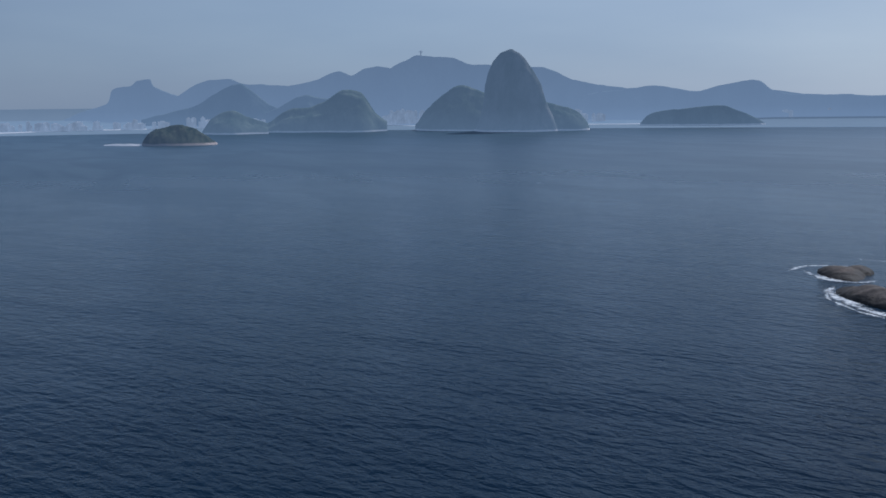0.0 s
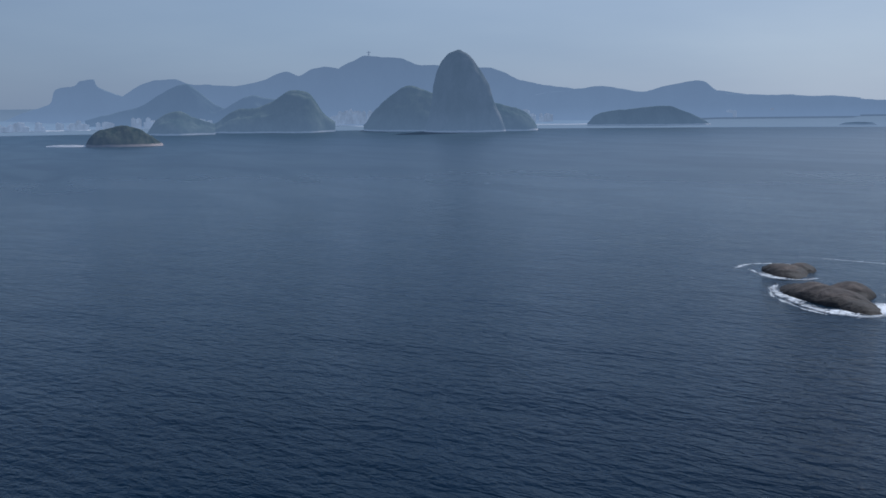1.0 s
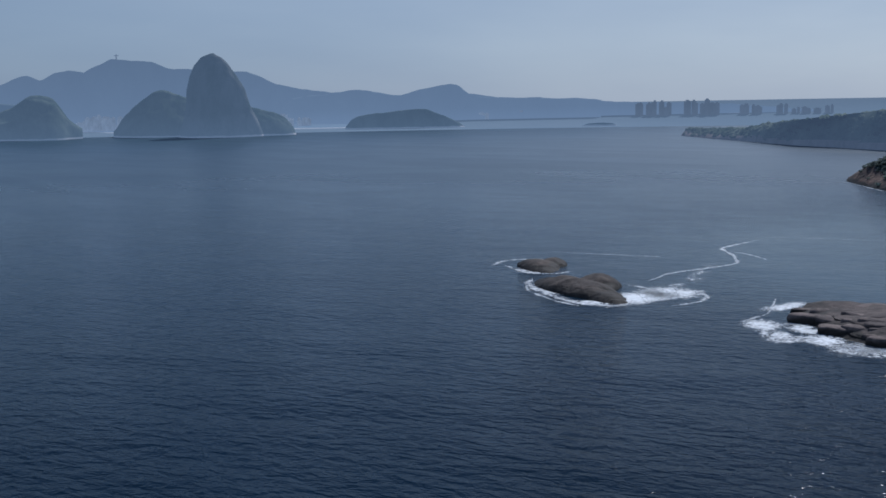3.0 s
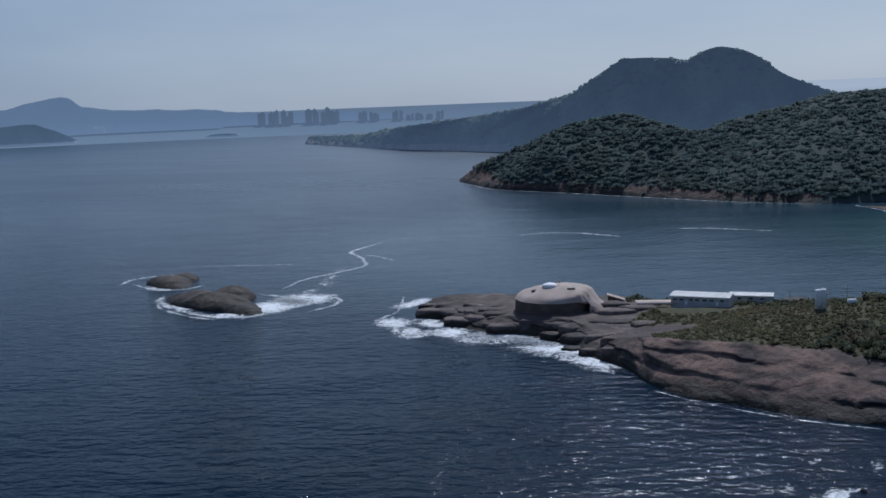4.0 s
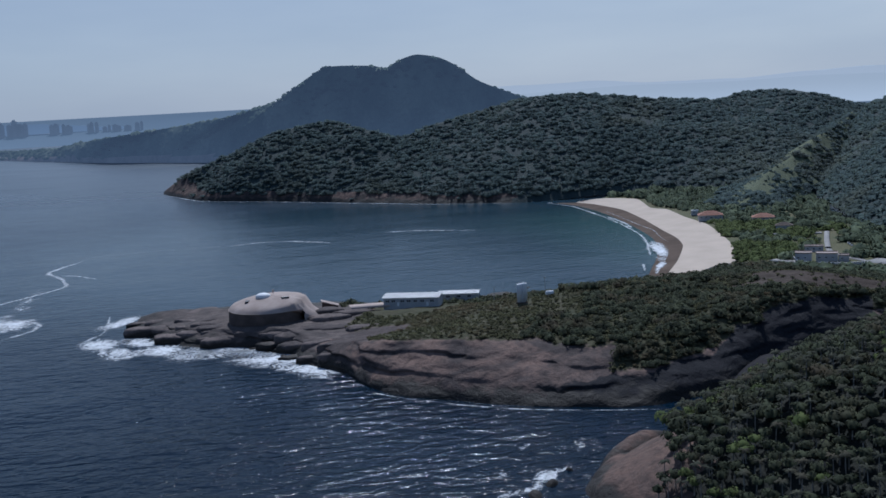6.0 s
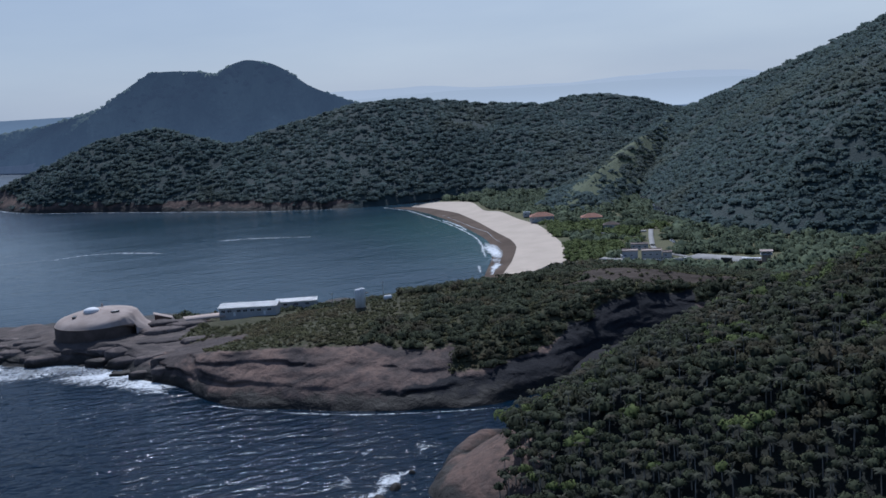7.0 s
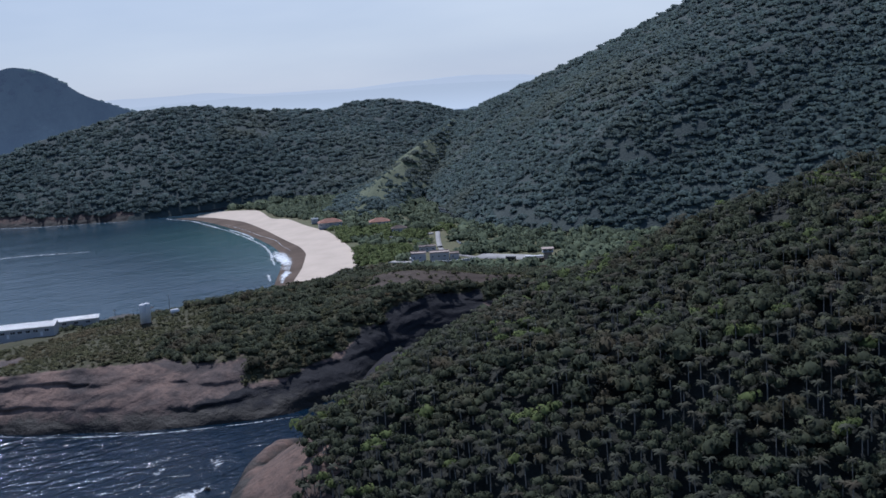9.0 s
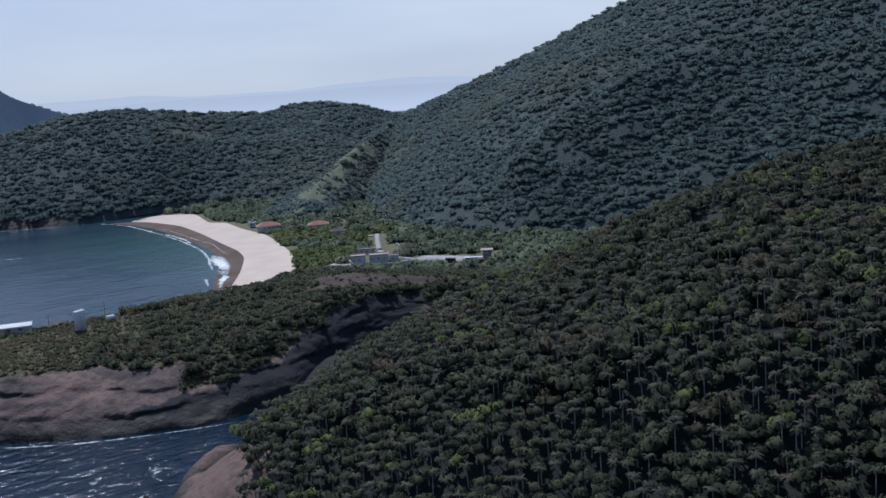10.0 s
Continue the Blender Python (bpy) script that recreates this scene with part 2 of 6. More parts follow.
M_PALM = leaf_material("palm_fronds", (0.034, 0.038, 0.029), (0.076, 0.080, 0.058), (0.078, 0.065, 0.046), 0.2)
M_BUSH = leaf_material("coastal_scrub", (0.060, 0.064, 0.033), (0.100, 0.098, 0.050), (0.115, 0.082, 0.054), 0.09)
# bluish leaf tones and blue sheen paint in the haze over the hills
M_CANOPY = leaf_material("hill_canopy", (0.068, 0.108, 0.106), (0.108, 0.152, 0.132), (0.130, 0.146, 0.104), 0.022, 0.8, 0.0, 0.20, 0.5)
M_LEAF_FLAT = leaf_material("flat_trees", (0.052, 0.074, 0.050), (0.120, 0.145, 0.088), None, 0.06)
M_TRUNK = two_tone("pale_bark", (0.26, 0.23, 0.19), (0.36, 0.33, 0.29), 0.6, 0.9, 0.05, 6)
M_CONCRETE = two_tone("old_concrete", (0.32, 0.255, 0.22), (0.44, 0.36, 0.315), 0.12, 0.9, 0.1, 1.5)
M_CONC_DARK = two_tone("stained_concrete", (0.070, 0.052, 0.044), (0.120, 0.090, 0.075), 0.2, 0.9, 0.1, 1.5)
M_WHITE = two_tone("white_paint", (0.72, 0.73, 0.74), (0.80, 0.80, 0.79), 0.3, 0.7)
M_ROOF = two_tone("white_metal_roof", (0.74, 0.75, 0.75), (0.82, 0.82, 0.81), 0.25, 0.45)
M_WALL = two_tone("pale_render", (0.40, 0.40, 0.41), (0.48, 0.48, 0.47), 0.3, 0.8)
M_DARK = two_tone("dark_opening", (0.02, 0.022, 0.025), (0.035, 0.036, 0.04), 0.5, 0.4)
M_TILE = two_tone("clay_tile_roof", (0.25, 0.115, 0.075), (0.33, 0.16, 0.11), 0.5, 0.85, 0.08, 3)
M_ROAD = two_tone("pale_road", (0.25, 0.24, 0.23), (0.33, 0.32, 0.30), 0.1, 0.9)
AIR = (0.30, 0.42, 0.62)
# haze of each distance is painted in: bluish glow, more of it farther off
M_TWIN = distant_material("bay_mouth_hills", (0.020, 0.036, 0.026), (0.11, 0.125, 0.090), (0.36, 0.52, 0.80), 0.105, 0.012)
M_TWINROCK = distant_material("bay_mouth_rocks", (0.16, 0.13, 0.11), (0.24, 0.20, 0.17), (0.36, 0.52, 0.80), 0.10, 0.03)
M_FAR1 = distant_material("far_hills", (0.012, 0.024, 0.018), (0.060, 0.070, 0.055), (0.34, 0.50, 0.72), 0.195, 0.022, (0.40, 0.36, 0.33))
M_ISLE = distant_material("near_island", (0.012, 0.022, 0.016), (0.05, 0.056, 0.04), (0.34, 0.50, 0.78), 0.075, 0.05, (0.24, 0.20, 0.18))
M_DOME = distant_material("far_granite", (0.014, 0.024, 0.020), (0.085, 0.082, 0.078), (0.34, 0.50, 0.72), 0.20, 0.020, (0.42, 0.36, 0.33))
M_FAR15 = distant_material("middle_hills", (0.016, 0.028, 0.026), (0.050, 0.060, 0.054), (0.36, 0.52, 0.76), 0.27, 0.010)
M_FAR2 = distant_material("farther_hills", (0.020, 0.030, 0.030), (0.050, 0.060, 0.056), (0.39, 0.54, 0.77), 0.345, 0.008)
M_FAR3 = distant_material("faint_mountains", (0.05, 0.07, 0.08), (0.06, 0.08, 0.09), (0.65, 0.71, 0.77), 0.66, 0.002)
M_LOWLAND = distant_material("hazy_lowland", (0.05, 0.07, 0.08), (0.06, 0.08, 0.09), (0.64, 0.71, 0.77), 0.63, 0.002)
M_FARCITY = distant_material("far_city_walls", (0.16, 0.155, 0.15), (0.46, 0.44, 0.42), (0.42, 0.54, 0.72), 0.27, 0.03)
# dimmer copy of the city walls, their shaded side painted into the colour
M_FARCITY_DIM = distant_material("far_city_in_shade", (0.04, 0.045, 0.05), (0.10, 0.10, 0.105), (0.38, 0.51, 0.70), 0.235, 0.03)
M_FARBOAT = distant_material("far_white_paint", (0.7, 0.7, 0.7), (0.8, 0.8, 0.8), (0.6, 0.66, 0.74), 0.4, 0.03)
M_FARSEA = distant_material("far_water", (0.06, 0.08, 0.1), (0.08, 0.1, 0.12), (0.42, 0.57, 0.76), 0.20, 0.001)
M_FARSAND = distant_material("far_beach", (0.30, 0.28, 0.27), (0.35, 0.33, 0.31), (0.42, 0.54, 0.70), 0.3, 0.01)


# ---- shaping helpers ----
def hash01(i, j, k, seed):
    h = (i * 374761393 + j * 668265263 + k * 2147483647 + seed * 974634777) & 0xFFFFFFFF
    h = ((h ^ (h >> 13)) * 1274126177) & 0xFFFFFFFF
    h = ((h ^ (h >> 16)) * 2246822519) & 0xFFFFFFFF
    return ((h ^ (h >> 15)) & 0xFFFFFF) / float(0xFFFFFF)


def fbm(p, scale, octaves=4, seed=0, gain=0.5):
    """Smooth lumpy noise, about -1 to 1, at the points p (n, 3); scale is the size of the largest lumps in metres."""
    p = np.asarray(p, float) / scale
    total, amp, norm = 0.0, 1.0, 0.0
    for o in range(octaves):
        q = p * 2.03 ** o + 17.3 * o
        b = np.floor(q).astype(np.int64)
        f = q - b
        f = f * f * (3 - 2 * f)
        v = 0.0
        for dx in (0, 1):
            for dy in (0, 1):
                for dz in (0, 1):
                    w = (f[:, 0] if dx else 1 - f[:, 0]) * (f[:, 1] if dy else 1 - f[:, 1]) * (f[:, 2] if dz else 1 - f[:, 2])
                    v = v + w * hash01(b[:, 0] + dx, b[:, 1] + dy, b[:, 2] + dz, seed + o)
        total = total + amp * (v * 2 - 1)
        norm += amp
        amp *= gain
    return total / norm * 1.4


def rail(points, n):
    """A smooth line of n points through the given ones."""
    p = np.array([(*q, 0) if len(q) == 2 else q for q in points], float)
    d = np.r_[0, np.cumsum(np.linalg.norm(np.diff(p[:, :2], axis=0), axis=1) + 1e-6)]
    e = np.vstack([2 * p[0] - p[1], p, 2 * p[-1] - p[-2]])
    s = np.linspace(0, d[-1], n)
    k = np.clip(np.searchsorted(d, s, side="right") - 1, 0, len(p) - 2)
    f = ((s - d[k]) / (d[k + 1] - d[k]))[:, None]
    a, b, c, g = e[k], e[k + 1], e[k + 2], e[k + 3]
    curve = 0.5 * (2 * b + (c - a) * f + (2 * a - 5 * b + 4 * c - g) * f ** 2 + (3 * b - a - 3 * c + g) * f ** 3)
    return 0.6 * curve + 0.4 * (b + (c - b) * f)


def land(rails, n, rows, powers):
    """A sheet of ground between rails that run side by side; the power of each strip bows its slope (under 1: a shoulder)."""
    r = [rail(q, n) for q in rails]
    out = [r[0]]
    for i, (m, pw) in enumerate(zip(rows, powers)):
        for j in range(1, m + 1):
            s = j / m
            row = r[i] + (r[i + 1] - r[i]) * s
            lift = s ** pw if r[i + 1][:, 2].mean() >= r[i][:, 2].mean() else 1 - (1 - s) ** pw
            row[:, 2] = r[i][:, 2] + (r[i + 1][:, 2] - r[i][:, 2]) * lift
            out.append(row)
    return np.array(out)


def roughen(g, amp, scale, octaves=4, seed=0, keep=None, sideways=0.0, layers=1.0):
    """Lumps on a sheet of ground. keep: a factor for each row."""
    flat = g.reshape(-1, 3)
    w = np.ones(g.shape[:2]) if keep is None else np.repeat(np.array(keep, float)[:, None], g.shape[1], 1)
    out = g.copy()
    out[..., 2] += (amp * fbm(flat * (1, 1, 0.4), scale, octaves, seed)).reshape(g.shape[:2]) * w
    if sideways:
        for a in (0, 1):
            out[..., a] += (sideways * fbm(flat * (1, 1, layers), scale, octaves, seed + 31 + a)).reshape(g.shape[:2]) * w
    return out


def mesh_of(name, verts, faces, mats, smooth=True, which=None):
    """A mesh from arrays; all faces have the same number of corners."""
    verts, faces = np.asarray(verts, np.float32), np.asarray(faces, np.int32)
    me = bpy.data.meshes.new(name)
    me.vertices.add(len(verts))
    me.vertices.foreach_set("co", verts.ravel())
    k = faces.shape[1]
    me.loops.add(faces.size)
    me.loops.foreach_set("vertex_index", faces.ravel())
    me.polygons.add(len(faces))
    me.polygons.foreach_set("loop_start", np.arange(0, faces.size, k, dtype=np.int32))
    me.polygons.foreach_set("loop_total", np.full(len(faces), k, np.int32))
    for m in mats if isinstance(mats, (list, tuple)) else [mats]:
        me.materials.append(m)
    if which is not None:
        me.polygons.foreach_set("material_index", np.asarray(which, np.int32))
    me.polygons.foreach_set("use_smooth", np.full(len(faces), smooth, bool))
    me.update(calc_edges=True)
    me.validate()
    return me


def quads(rows, cols, closed=False):
    i, j = np.meshgrid(np.arange(rows - 1), np.arange(cols if closed else cols - 1), indexing="ij")
    a, b = i * cols + j, i * cols + (j + 1) % cols
    return np.stack([a, b, b + cols, a + cols], -1).reshape(-1, 4)


def sheet(name, g, mat, which=None):
    return new(name, mesh_of(name, g.reshape(-1, 3), quads(*g.shape[:2])[:, ::-1], mat, True, which))


def part(name, bm, mat, parent=None, label="", smooth=False):
    """One bmesh as one mesh object under a thing or a part."""
    me = bpy.data.meshes.new(name)
    bm.to_mesh(me)
    bm.free()
    me.materials.append(mat)
    if smooth:
        me.polygons.foreach_set("use_smooth", np.full(len(me.polygons), True, bool))
    ob = new(name, me)
    if parent:
        ob.parent = parent
    return tagged(ob, label)


def empty(name, m, label="", category="", group="", kind=""):
    ob = new(name)
    ob.empty_display_size = 0.5
    ob.matrix_world = m
    return tagged(ob, label, category, group, kind)


def box(bm, x0, y0, z0, x1, y1, z1, bevel=0.0):
    r = bmesh.ops.create_cube(bm, size=1.0)
    bmesh.ops.transform(bm, verts=r["verts"], matrix=Matrix.Translation(((x0 + x1) / 2, (y0 + y1) / 2, (z0 + z1) / 2)) @ Matrix.Diagonal((x1 - x0, y1 - y0, z1 - z0, 1)))
    if bevel:
        edges = list({e for v in r["verts"] for e in v.link_edges})
        bmesh.ops.bevel(bm, geom=edges, offset=bevel, segments=2, affect="EDGES", profile=0.6)
    return bm


NEAR_LIMIT, FAR_LIMIT = 3700.0, 1250.0


def draw_in(p):
    """What lies past 3.7 km is drawn in along the line of sight, so that the far coast stays within the lens's five kilometres."""
    p = np.array(p, float)
    d = np.hypot(p[..., 0], p[..., 1])
    k = np.where(d > NEAR_LIMIT, (NEAR_LIMIT + FAR_LIMIT * np.maximum(d - NEAR_LIMIT, 0) / (np.maximum(d - NEAR_LIMIT, 0) + FAR_LIMIT)) / np.maximum(d, 1), 1.0)
    p[..., 0] *= k
    p[..., 1] *= k
    p[..., 2] = EYE + (p[..., 2] - EYE) * k
    return p


# ---- the sea: one sheet out to the horizon ----
def build_sea():
    radii = np.r_[0.5, np.geomspace(30, 3600, 46), np.geomspace(3700, 5000, 10)]
    ang = np.linspace(0, 2 * np.pi, 241)[:-1]
    g = np.zeros((len(radii), len(ang), 3))
    g[..., 0], g[..., 1] = radii[:, None] * np.sin(ang), radii[:, None] * np.cos(ang)
    g = draw_in(g)
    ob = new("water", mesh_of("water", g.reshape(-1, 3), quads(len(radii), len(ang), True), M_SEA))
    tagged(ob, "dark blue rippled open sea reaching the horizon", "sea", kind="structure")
    # past 5 km the sheet glows pale, horizon haze painted on
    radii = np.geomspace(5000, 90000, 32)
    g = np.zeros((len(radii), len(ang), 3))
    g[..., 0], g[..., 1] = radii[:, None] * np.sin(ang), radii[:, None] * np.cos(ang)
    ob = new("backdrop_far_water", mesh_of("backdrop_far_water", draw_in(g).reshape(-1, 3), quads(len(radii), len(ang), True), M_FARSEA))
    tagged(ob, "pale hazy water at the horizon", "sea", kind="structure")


build_sea()


# ---- land round the bay ----
PEN_SHORE = [(344, 519, -2), (333, 482, -2), (330, 439, -2), (345, 412, -2), (350, 394, -2), (335, 360, -2), (330, 333, -2), (316, 303, -2),
             (316, 282, -2), (320, 256, -2), (327, 233, -2), (341, 204, -2), (354, 186, -2), (385, 174, -2), (420, 170, -1), (455, 160, 2), (490, 138, 8), (530, 102, 9), (580, 50, 10)]
PEN_BROW = [(352, 515, 2), (350, 490, 4), (346, 455, 6.5), (353, 419, 8.5), (358, 398, 8.5), (350, 370, 7), (344, 342, 10), (338, 310, 16),
            (346, 280, 17.5), (357, 255, 16), (366, 229, 16), (388, 208, 18), (424, 196, 21), (458, 184, 23), (492, 160, 21), (536, 116, 16), (600, 60, 11)]
PEN_CREST = [(360, 521, 3), (374, 503, 7), (380, 470, 9), (382, 440, 9.5), (388, 420, 9.5), (400, 395, 10), (412, 372, 10.5), (422, 345, 12), (420, 312, 18),
             (428, 292, 20), (450, 282, 21), (470, 270, 21), (490, 248, 21), (508, 222, 23), (506, 192, 27.5), (516, 160, 24), (542, 125, 18), (570, 95, 14), (620, 60, 11)]
PEN_BACK = [(372, 531, -2), (395, 533, -2), (425, 520, -2), (455, 497, -2), (480, 472, -2), (505, 440, -2), (530, 405, -2), (560, 375, -2), (595, 345, -1),
            (625, 318, 0), (650, 290, 3), (660, 250, 4), (650, 190, 4), (645, 130, 5), (640, 60, 7)]
G_PEN = land([PEN_SHORE, PEN_BROW, PEN_CREST, PEN_BACK], 340, (26, 22, 24), (0.7, 0.85, 1.4))
G_PEN = roughen(G_PEN, 1.6, 26, 5, 3, np.r_[np.linspace(0.5, 1, 26), np.full(40, 1.0), np.linspace(1, 0.3, 7)], sideways=3.4, layers=5.0)


def ledges(g, rows, step, depth, seed):
    """Layered ledges on a sea cliff: each bed of rock stands a little out over the one above."""
    out = g.copy()
    sea = g[0, :, :2] - g[rows, :, :2]
    sea /= np.linalg.norm(sea, axis=1)[:, None] + 1e-9
    for r in range(1, rows + 1):
        p = g[r]
        bed = (p[:, 2] + 4.5 * fbm(p * (1, 1, 0.2), 36, 4, seed)) / step
        f = bed - np.floor(bed)
        push = depth * (np.where(f < 0.75, 1 - f / 0.75 * 0.35, (1 - f) / 0.25 * 0.65) - 0.5) * (0.55 + 0.6 * fbm(p, 18, 2, seed + 3)) * math.sin(math.pi * min(1, (r + 2) / (rows + 3)))
        out[r, :, :2] += sea * push[:, None]
    return out


G_PEN = ledges(G_PEN, 27, 5.6, 3.0, 90)

HILL_SHORE = [(400, 180, -2), (352, 172, -2), (318, 170, -2), (290, 174, -2), (262, 168, -2), (242, 135, -2), (222, 80, -2), (208, 0, -2), (205, -90, -2), (230, -200, -2)]
HILL_MID = [(410, 172, 6), (362, 160, 6), (335, 150, 12), (318, 138, 20), (306, 118, 28), (298, 85, 34), (292, 45, 40), (296, -10, 46), (305, -80, 50), (330, -190, 52)]
HILL_CREST = [(425, 165, 8), (384, 152, 9), (362, 145, 17), (372, 120, 27), (382, 100, 36), (398, 75, 44), (412, 50, 54), (430, 18, 66), (446, -10, 76), (466, -60, 81), (480, -180, 84)]
HILL_BACK = [(470, 155, 9), (480, 145, 9), (520, 125, 9), (550, 100, 9), (580, 70, 10), (610, 30, 12), (640, -40, 14), (680, -160, 16), (690, -260, 16)]
G_HILL = roughen(land([HILL_SHORE, HILL_MID, HILL_CREST, HILL_BACK], 170, (18, 22, 20), (0.75, 0.95, 1.2)), 3.2, 45, 4, 5, np.r_[np.linspace(0.2, 1, 10), np.full(41, 1.0), np.linspace(1, 0.2, 10)], 1.5)

MID_FOOT = [(962, 1318, -2), (912, 1180, -2), (905, 1131, -2), (918, 1040, -2), (925, 943, -2), (932, 850, -2), (938, 774, -2), (966, 682, -2), (1010, 640, 1), (1062, 596, 4), (1075, 540, 5), (1070, 470, 6), (1080, 400, 7)]
MID_CREST = [(985, 1345, 2), (975, 1258, 34), (998, 1183, 62), (1020, 1135, 82), (1055, 1085, 92), (1068, 1055, 93), (1050, 968, 80), (1054, 925, 70), (1095, 903, 86), (1155, 862, 99),
             (1192, 824, 110), (1228, 775, 115), (1260, 727, 110), (1300, 660, 102), (1320, 607, 98), (1377, 594, 106), (1398, 548, 107), (1410, 505, 96), (1420, 470, 84), (1428, 448, 80)]
MID_BACK = [(1090, 1430, -2), (1190, 1330, -2), (1270, 1200, 5), (1330, 1050, 20), (1450, 930, 30), (1560, 760, 30), (1640, 620, 30), (1640, 480, 30)]
G_MID = roughen(land([MID_FOOT, MID_CREST, MID_BACK], 190, (34, 16), (0.8, 1.2)), 9.0, 120, 4, 8, np.r_[np.linspace(0.1, 1, 18), np.linspace(1, 0.35, 17), np.full(16, 0.4)], 4.0)

BIG_FOOT = [(1075, 400, 7), (970, 335, 6), (880, 290, 6), (810, 240, 6), (770, 165, 7), (760, 100, 8), (742, 20, 10), (720, -70, 12), (705, -170, 14), (690, -320, 15)]
BIG_CREST = [(1380, 436, 81), (1305, 345, 108), (1273, 264, 138), (1236, 189, 167), (1193, 125, 189), (1149, 40, 215), (1098, -58, 235), (1034, -182, 247), (990, -360, 243)]
BIG_BACK = [(1650, 470, 30), (1680, 340, 40), (1680, 190, 40), (1660, 60, 40), (1640, -100, 40), (1600, -300, 40)]
G_BIG = roughen(land([BIG_FOOT, BIG_CREST, BIG_BACK], 170, (44, 14), (0.92, 1.2)), 12.0, 170, 4, 12, np.r_[np.linspace(0.05, 1, 20), np.linspace(1, 0.25, 25), np.full(14, 0.3)], 4.0)

SPUR_FOOT = [(800, 200, 3), (785, 170, 4), (770, 140, 4), (765, 95, 5), (748, 20, 6), (728, -70, 8), (712, -170, 10)]
SPUR_CREST = [(806, 200, 6), (856, 176, 57), (893, 142, 89), (913, 104, 106), (934, 72, 122), (952, 26, 138), (941, -43, 142), (906, -112, 144), (872, -223, 141)]
SPUR_BACK = [(815, 203, 6), (990, 205, 80), (1030, 155, 100), (1060, 95, 118), (1075, 20, 128), (1060, -62, 128), (1030, -225, 126)]
SPUR_BENCH = [(802, 200, 4), (818, 162, 36), (832, 127, 58), (846, 92, 69), (860, 58, 77), (866, 10, 86), (860, -44, 92), (842, -108, 97), (815, -220, 100)]
G_SPUR = roughen(land([SPUR_FOOT, SPUR_BENCH, SPUR_CREST, SPUR_BACK], 110, (14, 14, 12), (0.9, 0.9, 1.2)), 8.0, 110, 4, 15, np.r_[np.linspace(0.1, 1, 14), np.linspace(1, 0.3, 15), np.full(12, 0.4)], 3.0)

RIB_FOOT = [(885, 388, 3), (925, 360, 4), (980, 375, 6), (1080, 380, 10), (1200, 390, 20), (1320, 410, 45)]
RIB_CREST = [(887, 390, 3), (925, 398, 11), (985, 410, 26), (1080, 418, 41), (1200, 425, 58), (1340, 440, 74)]
RIB_BACK = [(889, 394, 3), (935, 445, 4), (1020, 470, 10), (1120, 470, 22), (1230, 470, 42), (1350, 460, 62)]
G_RIB = roughen(land([RIB_FOOT, RIB_CREST, RIB_BACK], 70, (12, 12), (0.75, 1.3)), 4.0, 45, 4, 18)

TWIN_FOOT = [(1735, 3262, -2), (1660, 2900, -2), (1608, 2560, -2), (1582, 2375, -2), (1583, 2200, -2), (1577, 1998, -2), (1600, 1800, -2), (1640, 1600, -2), (1690, 1450, -2)]
TWIN_CREST = [(1760, 3262, 24), (1700, 2860, 32), (1660, 2640, 48), (1575, 2340, 66), (1619, 2160, 83), (1600, 1921, 103), (1660, 1870, 122), (1645, 1750, 138), (1640, 1697, 172), (1657, 1667, 196),
              (1666, 1614, 198), (1697, 1554, 194), (1716, 1531, 186), (1733, 1513, 203), (1757, 1485, 213), (1787, 1448, 204), (1809, 1421, 186), (1837, 1384, 151), (1878, 1327, 121), (1911, 1280, 100), (1990, 1150, 85)]
TWIN_BACK = [(1830, 3330, -2), (2000, 2900, -2), (2050, 2500, -2), (2100, 2100, -2), (2150, 1900, -2), (2250, 1600, -2), (2350, 1300, -2)]
G_TWIN = land([TWIN_FOOT, TWIN_CREST, TWIN_BACK], 260, (26, 12), (0.75, 1.3))
G_TWIN = roughen(G_TWIN, 6.0, 120, 5, 22, np.r_[np.linspace(0.1, 1, 14), np.linspace(1, 0.12, 13), np.full(12, 0.3)], 3.0)

FLAT_FRONT = [(1015, 600, 2.6), (998, 589, 3.15), (995, 549, 3.15), (925, 496, 3.15), (917, 474, 3.15), (868, 432, 3.15), (825, 390, 3.15), (759, 345, 3.15), (709, 313, 3.15), (690, 306, 3.2), (650, 285, 3.2), (620, 240, 3.5), (560, 170, 5), (480, 130, 6), (500, 60, 7), (560, -60, 8)]
FLAT_BACK = [(1110, 560, 5.2), (1090, 480, 5.2), (1080, 420, 5.2), (1000, 360, 5.2), (900, 310, 5.2), (830, 260, 5.2), (800, 220, 5.2), (790, 170, 5.5), (780, 100, 6), (770, 60, 7), (765, 0, 8), (750, -80, 9)]
G_FLAT = roughen(land([FLAT_FRONT, FLAT_BACK], 90, (14,), (1.0,)), 0.3, 30, 3, 25)

BEACH_SEA = [(972, 645, -0.4), (947, 599, -0.4), (886, 530, -0.4), (833, 477, -0.4), (775, 426, -0.4), (731, 395, -0.4), (681, 367, -0.4), (627, 342, -0.4), (580, 320, -0.4)]
BEACH_WET = [(971, 609, 1.1), (961, 581, 1.1), (923, 526, 1.1), (858, 467, 1.1), (796, 416, 1.1), (758, 384, 1.1), (722, 361, 1.1), (662, 335, 1.1), (610, 316, 1.1), (571, 300, 1.1)]
BEACH_DRY = [(974, 602, 3.4), (998, 589, 3.4), (995, 549, 3.4), (925, 496, 3.4), (917, 474, 3.4), (868, 432, 3.4), (825, 390, 3.4), (759, 345, 3.4), (709, 313, 3.4), (692, 297, 3.2), (658, 280, 2.8), (628, 284, 1.6)]
G_WET = land([BEACH_SEA, BEACH_WET], 90, (5,), (1.0,))
